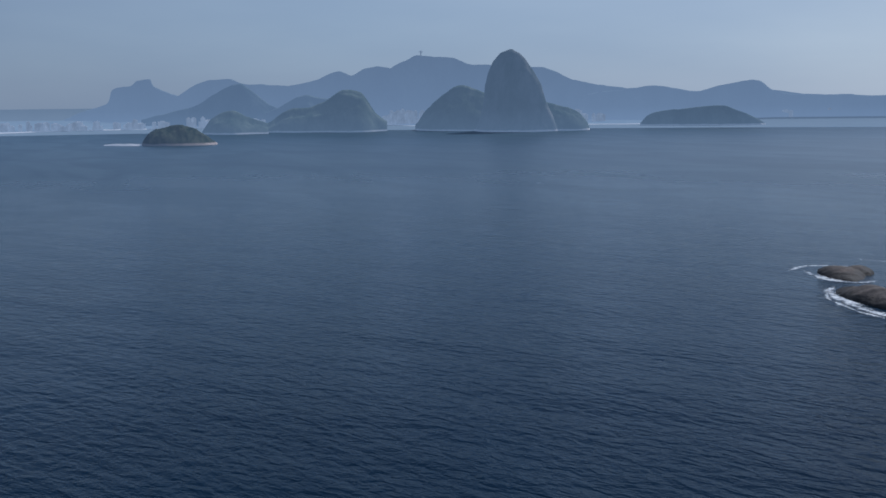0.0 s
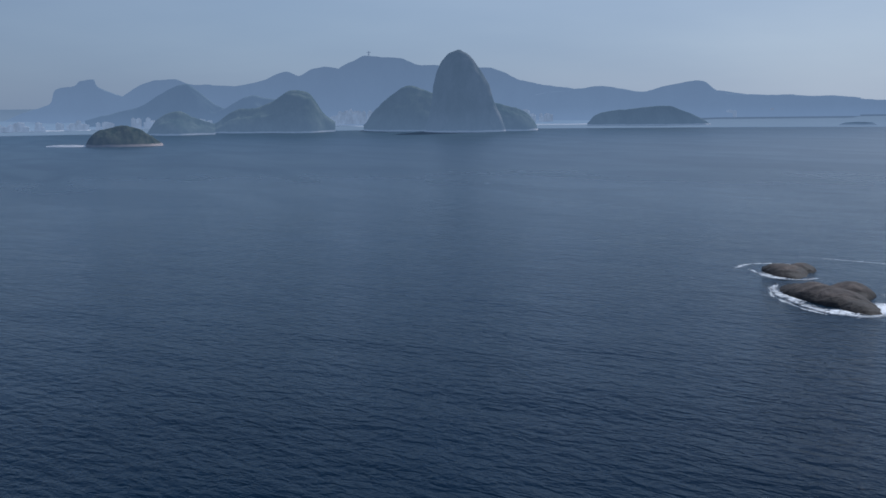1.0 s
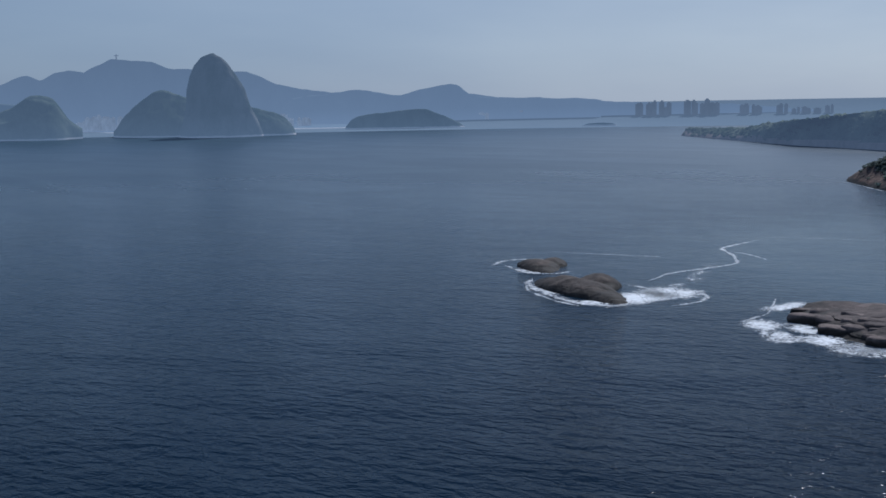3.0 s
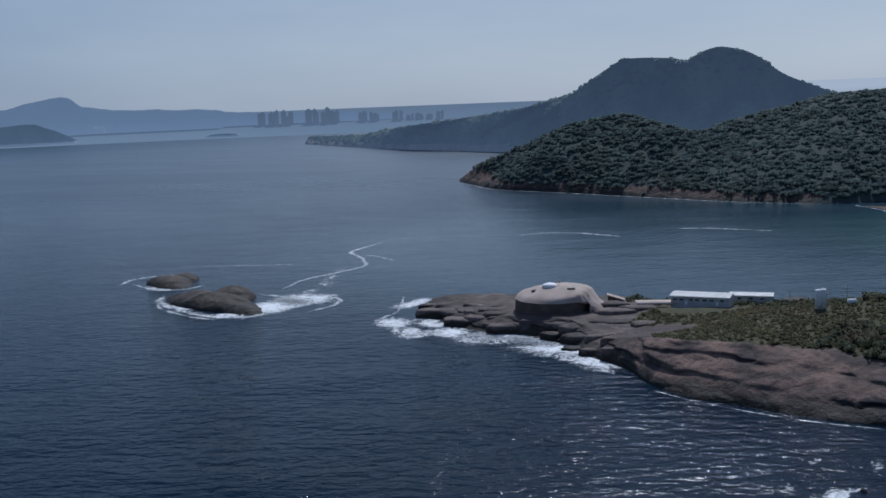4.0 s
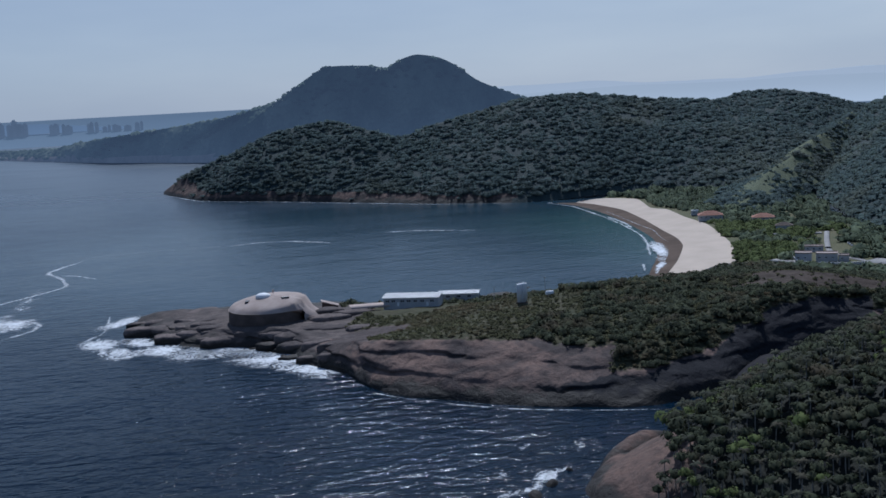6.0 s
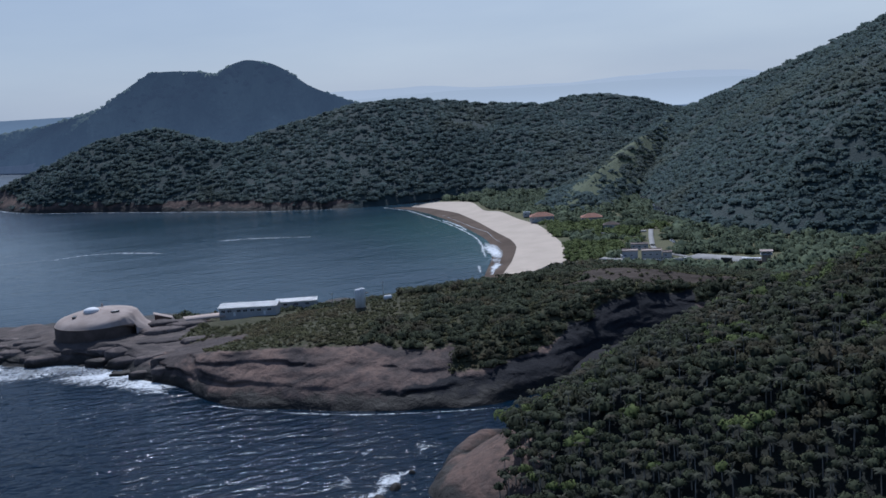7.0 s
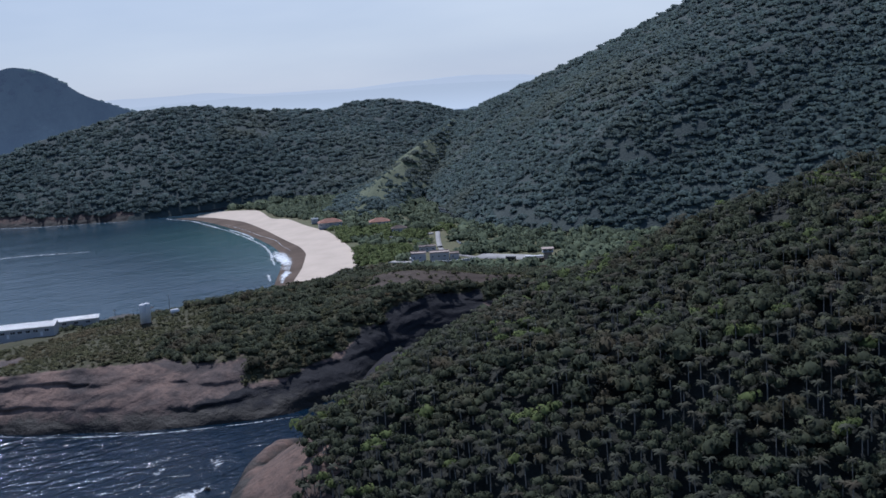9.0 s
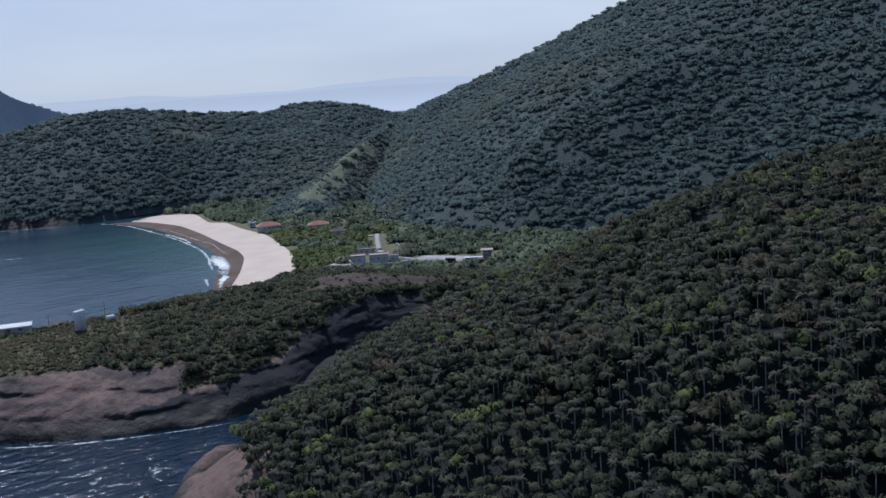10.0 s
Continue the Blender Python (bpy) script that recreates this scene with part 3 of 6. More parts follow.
G_DRY = roughen(land([BEACH_WET, BEACH_DRY], 90, (10,), (0.8,)), 0.25, 14, 3, 27, np.r_[np.linspace(0, 1, 6), np.linspace(1, 0, 5)])

def pen_zone(r, c, p):
    """Ground of the headland by its row and column: 0 sea rock, 1 scrub soil, 2 bare brown hump, 3 rock face painted
    dark as shade, 4 grey slabs.
    """
    w = fbm(p, 14, 3, 11)
    hump = np.hypot((r - 44) / 10.0, (c - 238) / 25) + 0.4 * fbm(p, 16, 3, 10) < 1
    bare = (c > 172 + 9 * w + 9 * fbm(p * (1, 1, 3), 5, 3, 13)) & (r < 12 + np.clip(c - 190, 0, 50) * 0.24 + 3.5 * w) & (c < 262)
    soil = (r + 2 * w > np.where(c > 178, 13, 26)) & (c > 112 + 6 * w) | (r > 36 + 4 * w) & (c > 88)
    slab = c < 92 + 8 * w
    return np.where(hump, 2, np.where(bare, 3, np.where(soil, 1, np.where(slab, 4, 0))))


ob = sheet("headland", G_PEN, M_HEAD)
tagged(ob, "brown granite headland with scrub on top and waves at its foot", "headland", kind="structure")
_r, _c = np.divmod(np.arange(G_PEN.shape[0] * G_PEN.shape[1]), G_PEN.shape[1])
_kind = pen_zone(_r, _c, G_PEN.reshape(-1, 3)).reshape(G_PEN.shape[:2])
for _name, _k in (("soil", 1), ("hump", 2), ("shade_face", 3), ("grey", 4)):
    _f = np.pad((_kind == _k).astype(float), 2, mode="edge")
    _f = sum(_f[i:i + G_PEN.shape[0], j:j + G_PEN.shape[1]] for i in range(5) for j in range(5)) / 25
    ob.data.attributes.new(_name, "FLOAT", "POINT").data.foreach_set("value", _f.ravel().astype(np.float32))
_tree = mathutils.kdtree.KDTree(G_PEN.shape[0] * G_PEN.shape[1])
for _i, _p in enumerate(G_PEN.reshape(-1, 3)):
    _tree.insert(_p, _i)
_tree.balance()


def pen_at(p):
    """The zone, row and column of the headland under each point."""
    i = np.array([_tree.find(q)[1] for q in p])
    r, c = np.divmod(i, G_PEN.shape[1])
    return pen_zone(r, c, np.asarray(p)), r, c


ob = sheet("hillside_near", G_HILL, [M_NEARFLOOR, M_ROCK, M_SHADE_ROCK])
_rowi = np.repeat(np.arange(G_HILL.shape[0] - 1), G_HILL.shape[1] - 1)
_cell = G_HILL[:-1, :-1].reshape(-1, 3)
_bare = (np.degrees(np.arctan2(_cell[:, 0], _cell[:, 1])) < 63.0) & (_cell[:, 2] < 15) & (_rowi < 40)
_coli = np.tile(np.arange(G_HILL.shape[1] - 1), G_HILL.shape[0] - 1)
# the gully end of the hillside takes the rock painted dark as shade
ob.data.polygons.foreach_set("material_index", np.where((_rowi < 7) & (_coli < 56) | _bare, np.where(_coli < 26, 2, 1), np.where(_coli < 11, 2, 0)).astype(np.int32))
tagged(ob, "steep forest hillside with a bare rock foot in the sea", "hillside", kind="structure")
ob = tagged(sheet("ridge_beyond_bay", G_MID, [M_FLOOR, M_ROCK]), "forest ridge across the bay with a rocky foot", "hill", kind="structure")


def sea_rock_zone(p):
    """Bare rock along the sea at the foot of the ridge."""
    return (p[:, 1] > 690) & (p[:, 2] < 9 + 5 * fbm(p * (1, 1, 0), 50, 3, 29) + np.clip((p[:, 1] - 1150) * 0.1, 0, 18))


ob.data.polygons.foreach_set("material_index", sea_rock_zone(G_MID[:-1, :-1].reshape(-1, 3)).astype(np.int32))
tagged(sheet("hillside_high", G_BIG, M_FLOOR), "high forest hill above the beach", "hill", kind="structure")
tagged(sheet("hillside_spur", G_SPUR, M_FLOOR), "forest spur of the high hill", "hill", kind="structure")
tagged(sheet("hillside_grassy", G_RIB, M_SPUR), "grassy spur with sparse bushes behind the beach", "hill", kind="structure")
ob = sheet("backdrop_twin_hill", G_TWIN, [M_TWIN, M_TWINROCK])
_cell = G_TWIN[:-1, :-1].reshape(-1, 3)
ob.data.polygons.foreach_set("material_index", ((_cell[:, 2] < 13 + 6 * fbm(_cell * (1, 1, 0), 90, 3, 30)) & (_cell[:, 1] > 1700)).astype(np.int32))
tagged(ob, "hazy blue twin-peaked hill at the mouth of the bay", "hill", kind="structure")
tagged(sheet("ground", G_FLAT, M_GRASS), "flat grassy ground behind the beach", "ground", kind="structure")
tagged(sheet("beach_wet", G_WET, M_WET), "strip of wet brown sand at the water", "beach", kind="structure")
tagged(sheet("beach_dry", G_DRY, M_SAND), "curved pale sand beach", "beach", kind="structure")


# ---- the far coast: city, mountains and islands in haze ----
def level(ob, g):
    """Keeps the true height over the sea on a mesh that is drawn in."""
    ob.data.attributes.new("level", "FLOAT", "POINT").data.foreach_set("value", g[..., 2].ravel().astype(np.float32))


def ridge(name, crest, depth, mat, label, n=110, rough=14.0, lump=110, power=0.65, base=-4, seed=40):
    """A hill across the water: its skyline, and slopes down to both sides."""
    c = np.array(crest, float)
    d = np.hypot(c[:, 0], c[:, 1])[:, None]
    w = depth * np.clip((c[:, 2:] - base) / max(1.0, (c[:, 2] - base).max()), 0.12, 1) ** 0.5
    foot, back = c.copy(), c.copy()
    foot[:, :2] *= 1 - w / d
    back[:, :2] *= 1 + w / d
    foot[:, 2] = back[:, 2] = base
    g = land([foot, c, back], n, (14, 8), (power, 1 / power))
    g = roughen(g, rough, lump, 5, seed, np.r_[np.linspace(0.2, 1.6, 9), np.linspace(1.6, 0.7, 6), np.full(8, 0.7)])
    ob = sheet(name, draw_in(g), mat)
    level(ob, g)
    return tagged(ob, label, "hill", kind="structure")


GAVEA = [(-3377, 8879, -42), (-3232, 8933, -16), (-3038, 9001, 74), (-2820, 9072, 151), (-2780, 9084, 259), (-2630, 9129, 300), (-2588, 9141, 338), (-2477, 9171, 352), (-2457, 9177, 295), (-2329, 9210, 232), (-2249, 9230, 203), (-2073, 9248, 150)]
RANGE_W = [(-2384, 9015, 106), (-2146, 9049, 252), (-2054, 9070, 308), (-1894, 9105, 344), (-1788, 9126, 343), (-1689, 9145, 305), (-1316, 9206, 283), (-1078, 9237, 324), (-981, 9248, 376), (-880, 9258, 404), (-781, 9267, 365), (-669, 9276, 421), (-558, 9283, 444), (-452, 9289, 424), (-250, 9289, 380)]
CORC = [(-667, 8782, 208), (-428, 8790, 408), (-289, 8795, 474), (-211, 8797, 509), (-129, 8799, 509), (77, 8800, 484), (237, 8797, 433), (443, 8789, 426), (671, 8774, 400), (829, 8761, 398), (920, 8752, 361), (1033, 8739, 305), (1257, 8710, 262), (1479, 8675, 223), (1800, 8650, 190)]
RANGE_E = [(1055, 8103, 174), (1384, 8119, 216), (1595, 8117, 231), (1745, 8124, 217), (1895, 8127, 194), (2103, 8114, 234), (2230, 8117, 258), (2377, 8113, 265), (2471, 8123, 201), (2614, 8117, 170), (2929, 8047, 153), (3263, 7957, 141), (3500, 7900, 130)]
RANGE_N = [(2436, 8352, 211), (2597, 8408, 195), (2866, 8426, 161), (3163, 8426, 159), (3375, 8451, 145), (3590, 8471, 145), (3807, 8485, 115), (4159, 8430, 106), (4424, 8407, 94), (4906, 8252, 75), (5212, 8181, 47), (5557, 8072, 17)]
INNER = [(-1835, 6548, 42), (-1672, 6591, 81), (-1523, 6627, 120), (-1370, 6660, 215), (-1296, 6675, 245), (-1242, 6686, 248), (-1169, 6699, 196), (-1086, 6713, 129), (-967, 6731, 72)]
LEME_W = [(-1057, 4682, -2), (-1015, 4692, 56), (-971, 4701, 87), (-918, 4711, 99), (-876, 4719, 81), (-829, 4728, 61), (-769, 4738, 43)]
LEME = [(-891, 4920, -5), (-788, 4937, 50), (-737, 4945, 80), (-685, 4953, 102), (-621, 4961, 109), (-556, 4969, 129), (-504, 4975, 160), (-463, 4979, 183), (-421, 4982, 190), (-375, 4986, 177), (-344, 4988, 132), (-314, 4990, 85), (-260, 4993, 38)]
LEME_B = [(-910, 5526, 82), (-824, 5539, 121), (-751, 5549, 161), (-699, 5556, 177), (-651, 5562, 160), (-565, 5571, 147)]
URCA = [(-130, 4998, 11), (-95, 4999, 62), (-50, 5000, 116), (-5, 5000, 160), (43, 5000, 193), (100, 4999, 200), (173, 4997, 179), (251, 4994, 152), (320, 4990, 100)]
TAIL = [(380, 4790, 130), (440, 4780, 124), (502, 4774, 108), (552, 4768, 98), (601, 4762, 73), (638, 4757, 33), (650, 4755, 0)]
ISLE_L = [(-934, 3321, 4), (-920, 3325, 30), (-892, 3333, 50), (-858, 3342, 60), (-814, 3353, 61), (-776, 3362, 48), (-743, 3369, 28), (-710, 3376, 5)]
ISLE_R = [(1008, 5509, 12), (1049, 5501, 53), (1110, 5489, 72), (1219, 5466, 80), (1327, 5440, 93), (1413, 5419, 95), (1461, 5406, 75), (1540, 5384, 43), (1609, 5364, 7)]
FARMT = [(15000, 13200, 0), (15893, 12141, 200), (16329, 11549, 260), (17020, 10504, 290), (17776, 9166, 220), (18412, 7809, 190), (18770, 6904, 250), (19075, 6012, 285), (19370, 4980, 240), (19500, 4500, 160), (19675, 3589, -39)]
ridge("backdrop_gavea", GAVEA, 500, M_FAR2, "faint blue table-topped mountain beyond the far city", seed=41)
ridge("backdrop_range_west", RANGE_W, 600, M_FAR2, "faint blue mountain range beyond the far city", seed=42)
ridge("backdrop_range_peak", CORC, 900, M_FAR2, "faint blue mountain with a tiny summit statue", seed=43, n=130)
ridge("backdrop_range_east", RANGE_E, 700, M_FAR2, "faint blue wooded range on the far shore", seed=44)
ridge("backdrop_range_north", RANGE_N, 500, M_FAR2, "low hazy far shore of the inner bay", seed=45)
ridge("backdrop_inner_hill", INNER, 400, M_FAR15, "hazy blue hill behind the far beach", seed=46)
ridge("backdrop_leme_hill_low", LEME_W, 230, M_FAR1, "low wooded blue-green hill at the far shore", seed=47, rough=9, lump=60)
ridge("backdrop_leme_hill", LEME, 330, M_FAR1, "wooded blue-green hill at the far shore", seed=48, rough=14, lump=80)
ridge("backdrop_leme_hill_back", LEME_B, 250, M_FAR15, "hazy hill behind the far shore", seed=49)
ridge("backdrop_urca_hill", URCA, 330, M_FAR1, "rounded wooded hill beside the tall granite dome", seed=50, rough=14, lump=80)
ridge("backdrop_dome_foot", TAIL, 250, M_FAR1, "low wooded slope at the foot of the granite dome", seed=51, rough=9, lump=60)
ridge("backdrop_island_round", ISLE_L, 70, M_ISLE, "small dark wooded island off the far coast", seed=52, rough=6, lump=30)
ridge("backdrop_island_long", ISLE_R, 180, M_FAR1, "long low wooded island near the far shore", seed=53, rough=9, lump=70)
# added pale glowing band: stands for haze and hides the far water
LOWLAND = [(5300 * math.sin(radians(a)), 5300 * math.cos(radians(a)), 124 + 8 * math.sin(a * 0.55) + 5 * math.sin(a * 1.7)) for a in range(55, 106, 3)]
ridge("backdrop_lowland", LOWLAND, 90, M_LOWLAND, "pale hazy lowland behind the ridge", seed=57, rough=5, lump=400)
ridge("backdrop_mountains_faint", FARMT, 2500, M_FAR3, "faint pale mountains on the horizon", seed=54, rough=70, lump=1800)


def build_dome():
    """The tall granite dome: rings that follow its steep left and right outlines."""
    lz, lx = [0, 60, 138, 198, 251, 296, 331, 346], [140, 160, 175, 180, 195, 217, 249, 286]
    rz, rx = [0, 60, 99, 135, 196, 251, 297, 330, 346], [505, 475, 455, 441, 422, 390, 359, 330, 300]
    zs = np.r_[np.linspace(-3, 300, 34), np.linspace(308, 346.5, 9)]
    ang = np.linspace(0, 2 * np.pi, 73)[:-1]
    g = np.zeros((len(zs), len(ang), 3))
    for i, z in enumerate(zs):
        a, b = np.interp(z, lz, lx), np.interp(z, rz, rx)
        g[i, :, 0] = (a + b) / 2 + (b - a) / 2 * np.cos(ang)
        g[i, :, 1] = 4645 + (b - a) * 0.62 * np.sin(ang)
        g[i, :, 2] = z
    f = g.reshape(-1, 3)
    k = (11.0 * fbm(f * (1, 1, 0.25), 45, 5, 61)).reshape(g.shape[:2])
    g[..., 0] += k * np.cos(ang) * 0.5
    g[..., 1] += k * np.sin(ang)
    g = np.concatenate([g, g[:, :1]], 1)
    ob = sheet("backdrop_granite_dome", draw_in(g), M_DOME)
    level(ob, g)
    tagged(ob, "tall steep granite dome rising from the far shore", "mountain", kind="structure")


build_dome()
SHORE_W = [(-3400, 4600, -1), (-2500, 4950, -1), (-2096, 5084, -1), (-1955, 5438, -1), (-1579, 5627, -1), (-1279, 5877, -1), (-900, 5600, -1), (-304, 6132, -1), (-134, 5745, -1), (300, 5400, -1), (768, 5722, -1), (1039, 5729, -1), (1400, 6600, -1), (2200, 8000, -1), (2910, 8500, -1), (4000, 8400, -1), (4800, 7900, -1)]
SHORE_W2 = [(p[0] * 1.008, p[1] * 1.008, 4) for p in SHORE_W]
SHORE_IN = [(-4200, 8800, 12), (-2400, 9000, 12), (-900, 9000, 12), (0, 8900, 12), (1500, 8800, 12), (3000, 8900, 12), (4400, 8600, 10), (5200, 8200, 8)]
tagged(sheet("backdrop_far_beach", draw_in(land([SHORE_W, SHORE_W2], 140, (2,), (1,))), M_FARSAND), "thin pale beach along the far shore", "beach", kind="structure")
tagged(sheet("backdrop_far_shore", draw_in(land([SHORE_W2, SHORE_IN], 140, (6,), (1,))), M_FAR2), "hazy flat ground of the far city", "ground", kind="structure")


# ---- plants ----
def ball(subdiv, lump, seed, squash=1.0):
    """A lumpy ball of triangles, about one metre in radius: verts and faces."""
    bm = bmesh.new()
    bmesh.ops.create_icosphere(bm, subdivisions=subdiv, radius=1.0)
    v = np.array([p.co for p in bm.verts])
    f = np.array([[q.index for q in t.verts] for t in bm.faces])
    bm.free()
    v = v * (1 + lump * fbm(v + seed * 7.7, 0.9, 2, seed))[:, None]
    v[:, 2] *= squash
    return v, f


UPWARD = 0.9  # how far a crown's light comes from above rather than from the side


def facing_out(v, f):
    """Turns every leaf so that its face looks out of the crown."""
    a, b, c = v[f[:, 0]], v[f[:, 1]], v[f[:, 2]]
    out = (a + b + c) / 3 + (0, 0, UPWARD)
    back = (np.cross(b - a, c - a) * out).sum(1) < 0
    f = f.copy()
    f[back] = f[back][:, ::-1]
    return v, f


def lobed(seed, leaves=60, lo=0.2, hi=0.36, core=0.55, lobes=4, squash=0.75):
    """A crown of a few bulging limbs, each set all over with sprays of leaves; a small dark heart inside."""
    rng = np.random.default_rng(seed)
    v, f = ball(1, 0.3, seed, squash)
    v = v * core
    ang = rng.uniform(0, 2 * np.pi) + 2 * np.pi * np.arange(lobes) / lobes + rng.uniform(-0.5, 0.5, lobes)
    far = rng.uniform(0.28, 0.58, lobes)
    mid = np.stack([np.cos(ang) * far, np.sin(ang) * far, rng.uniform(-0.18, 0.30, lobes)], -1)
    rad = rng.uniform(0.42, 0.66, lobes)
    pick = rng.integers(0, lobes, leaves)
    d = rng.normal(size=(leaves, 3))
    d[:, 2] = np.abs(d[:, 2]) * 1.1 - 0.3
    d /= np.linalg.norm(d, axis=1)[:, None]
    c = mid[pick] + d * rad[pick][:, None] * rng.uniform(0.86, 1.12, (leaves, 1)) * (1, 1, squash)
    n = d + rng.normal(size=d.shape) * 0.45 + (0, 0, 0.35)
    n /= np.linalg.norm(n, axis=1)[:, None]
    a = np.cross(n, rng.normal(size=d.shape))
    a /= np.linalg.norm(a, axis=1)[:, None]
    b = np.cross(n, a)
    s = rng.uniform(lo, hi, (leaves, 1))
    q = np.stack([c - a * s - b * s * 0.7, c + a * s - b * s * 0.5, c + b * s * 1.1 - n * s * 0.3], 1).reshape(-1, 3)
    i = len(v) + 3 * np.arange(leaves)[:, None]
    return facing_out(np.vstack([v, q]), np.vstack([f, i + [[0, 1, 2]]]))


def palm(seed, fronds=14):
    """A palm's head of arching fronds, each folded along its rib."""
    rng = np.random.default_rng(seed)
    vs, fs = [], []
    for k in range(fronds):
        az = 2 * np.pi * k / fronds + rng.uniform(-0.2, 0.2)
        up = rng.uniform(0.15, 1.1)
        ln = rng.uniform(0.85, 1.15)
        out = np.array([math.cos(az), math.sin(az), 0])
        side = np.array([-math.sin(az), math.cos(az), 0])
        base = len(vs)
        for j, t in enumerate((0, 0.3, 0.6, 0.85, 1.05)):
            p = out * ln * (t - 0.12 * t * t * (2 - up)) + np.array([0, 0, ln * (up * t - (0.55 + 0.35 * up) * t * t)])
            w = (0.03, 0.12, 0.15, 0.10, 0.01)[j]
            vs += [p - side * w - (0, 0, w * 0.7), p, p + side * w - (0, 0, w * 0.7)]
        for j in range(4):
            a = base + 3 * j
            fs += [(a, a + 1, a + 4), (a, a + 4, a + 3), (a + 1, a + 2, a + 5), (a + 1, a + 5, a + 4)]
    return facing_out(np.array(vs), np.array(fs))


def stem(height, r0, r1, bend=0.0, sides=6, rings=4):
    """A slightly bent, tapered trunk from the ground up."""
    a = np.linspace(0, 2 * np.pi, sides + 1)[:-1]
    v = []
    for i in range(rings + 1):
        t = i / rings
        r = r0 + (r1 - r0) * t
        v.append(np.stack([r * np.cos(a) + bend * t * t, r * np.sin(a), np.full(sides, height * t)], -1))
    q = quads(rings + 1, sides, True)
    return np.vstack(v), np.vstack([q[:, [0, 1, 2]], q[:, [0, 2, 3]]])


def placed(shapes, pos, size, turn, tall, rng, upward=UPWARD, lie=None):
    """Many copies of a few shapes as one set of verts and faces."""
    kinds = rng.integers(0, len(shapes), len(pos))
    vs, fs, ns, base = [], [], [], 0
    for k, (v, f) in enumerate(shapes):
        sel = np.where(kinds == k)[0]
        if not len(sel):
            continue
        c, s = np.cos(turn[sel]), np.sin(turn[sel])
        x = v[None, :, 0] * c[:, None] - v[None, :, 1] * s[:, None]
        y = v[None, :, 0] * s[:, None] + v[None, :, 1] * c[:, None]
        z = np.repeat(v[None, :, 2], len(sel), 0) * tall[sel][:, None]
        w = np.stack([x, y, z], -1) * size[sel][:, None, None] + pos[sel][:, None, :]
        vs.append(w.reshape(-1, 3))
        up = np.array([[0, 0, 1.0]]) if lie is None else lie[sel]
        ns.append((w - pos[sel][:, None, :] + upward * up[:, None, :] * size[sel][:, None, None]).reshape(-1, 3))
        fs.append((f[None] + base + (np.arange(len(sel)) * len(v))[:, None, None]).reshape(-1, 3))
        base += len(sel) * len(v)
    return np.vstack(vs), np.vstack(fs), np.vstack(ns)


def soft(me, normals):
    """Gives leaves the normals of the whole crown, so that light falls on it as on one soft mass."""
    n = np.asarray(normals, np.float32)
    n = n / (np.linalg.norm(n, axis=1)[:, None] + 1e-9)
    me.polygons.foreach_set("use_smooth", np.full(len(me.polygons), True, bool))
    me.normals_split_custom_set_from_vertices(n)
    return me


def sow(g, spacing, rng, rows=None, lie=False):
    """Points strewn evenly over a sheet of ground, about one to each spacing x spacing metres; lie: the slope there too."""
    r0, r1 = rows or (0, g.shape[0] - 1)
    a, b, c = g[r0:r1, :-1], g[r0:r1, 1:], g[r0 + 1:r1 + 1, :-1]
    d = g[r0 + 1:r1 + 1, 1:]
    slope = np.cross(b - a, c - a)
    area = np.linalg.norm(slope, axis=-1).ravel()
    n = int(area.sum() / spacing ** 2)
    pick = rng.choice(len(area), n, p=area / area.sum())
    u, v = rng.random((n, 1)), rng.random((n, 1))
    a, b, c, d = (q.reshape(-1, 3)[pick] for q in (a, b, c, d))
    p = a * (1 - u) * (1 - v) + b * u * (1 - v) + c * (1 - u) * v + d * u * v
    if not lie:
        return p
    s = slope.reshape(-1, 3)[pick]
    s = s * np.sign(s[:, 2:] + 1e-9)
    return p, s / (np.linalg.norm(s, axis=1)[:, None] + 1e-9)


def thin_out(p, gap, rng):
    """Drops points that stand too close together."""
    cell = {}
    keep = []
    for i in rng.permutation(len(p)):
        k = (int(p[i, 0] // gap), int(p[i, 1] // gap))
        if all((p[i, 0] - p[j, 0]) ** 2 + (p[i, 1] - p[j, 1]) ** 2 > gap * gap for dx in (-1, 0, 1) for dy in (-1, 0, 1) for j in cell.get((k[0] + dx, k[1] + dy), ())):
            cell.setdefault(k, []).append(i)
            keep.append(i)
    return p[np.array(keep)]


CROWNS = [lobed(s, 46, 0.20, 0.36, 0.78) for s in range(80, 92)]
TUFTS = [ball(1, 0.4, 20 + s, 0.7) for s in range(4)]
BROADS = [lobed(s, 124, 0.12, 0.24, 0.72, 5, 0.8) for s in range(30, 38)]
SHRUBS = [lobed(s, 20, 0.25, 0.46, 0.55, 3, 0.65) for s in range(50, 56)]
PALMS = [palm(s) for s in range(60, 65)]


def canopy(name, g, spacing, lo, hi, mat, label, seed, rows, shapes=CROWNS, sink=0.1, keep=None, tall=(0.65, 1.25), upward=1.5):
    """The closed canopy of a far hill: crowns of many sizes on its slopes."""
    rng = np.random.default_rng(seed)
    p, lie = sow(g, spacing, rng, rows, True)
    if keep is not None:
        sel = keep(p, rng)
        p, lie = p[sel], lie[sel]
    lie = (lie + (0, 0, 0.5)) / 1.45
    n = len(p)
    size = lo + (hi - lo) * rng.random(n) ** 1.6
    p[:, 2] += size * (0.5 - sink)
    v, f, c = placed(shapes, p, size, rng.uniform(0, 6.28, n), rng.uniform(*tall, n), rng, upward, lie)
    return tagged(new(name, soft(mesh_of(name, v, f, mat), c)), label, "forest", kind="stuff")


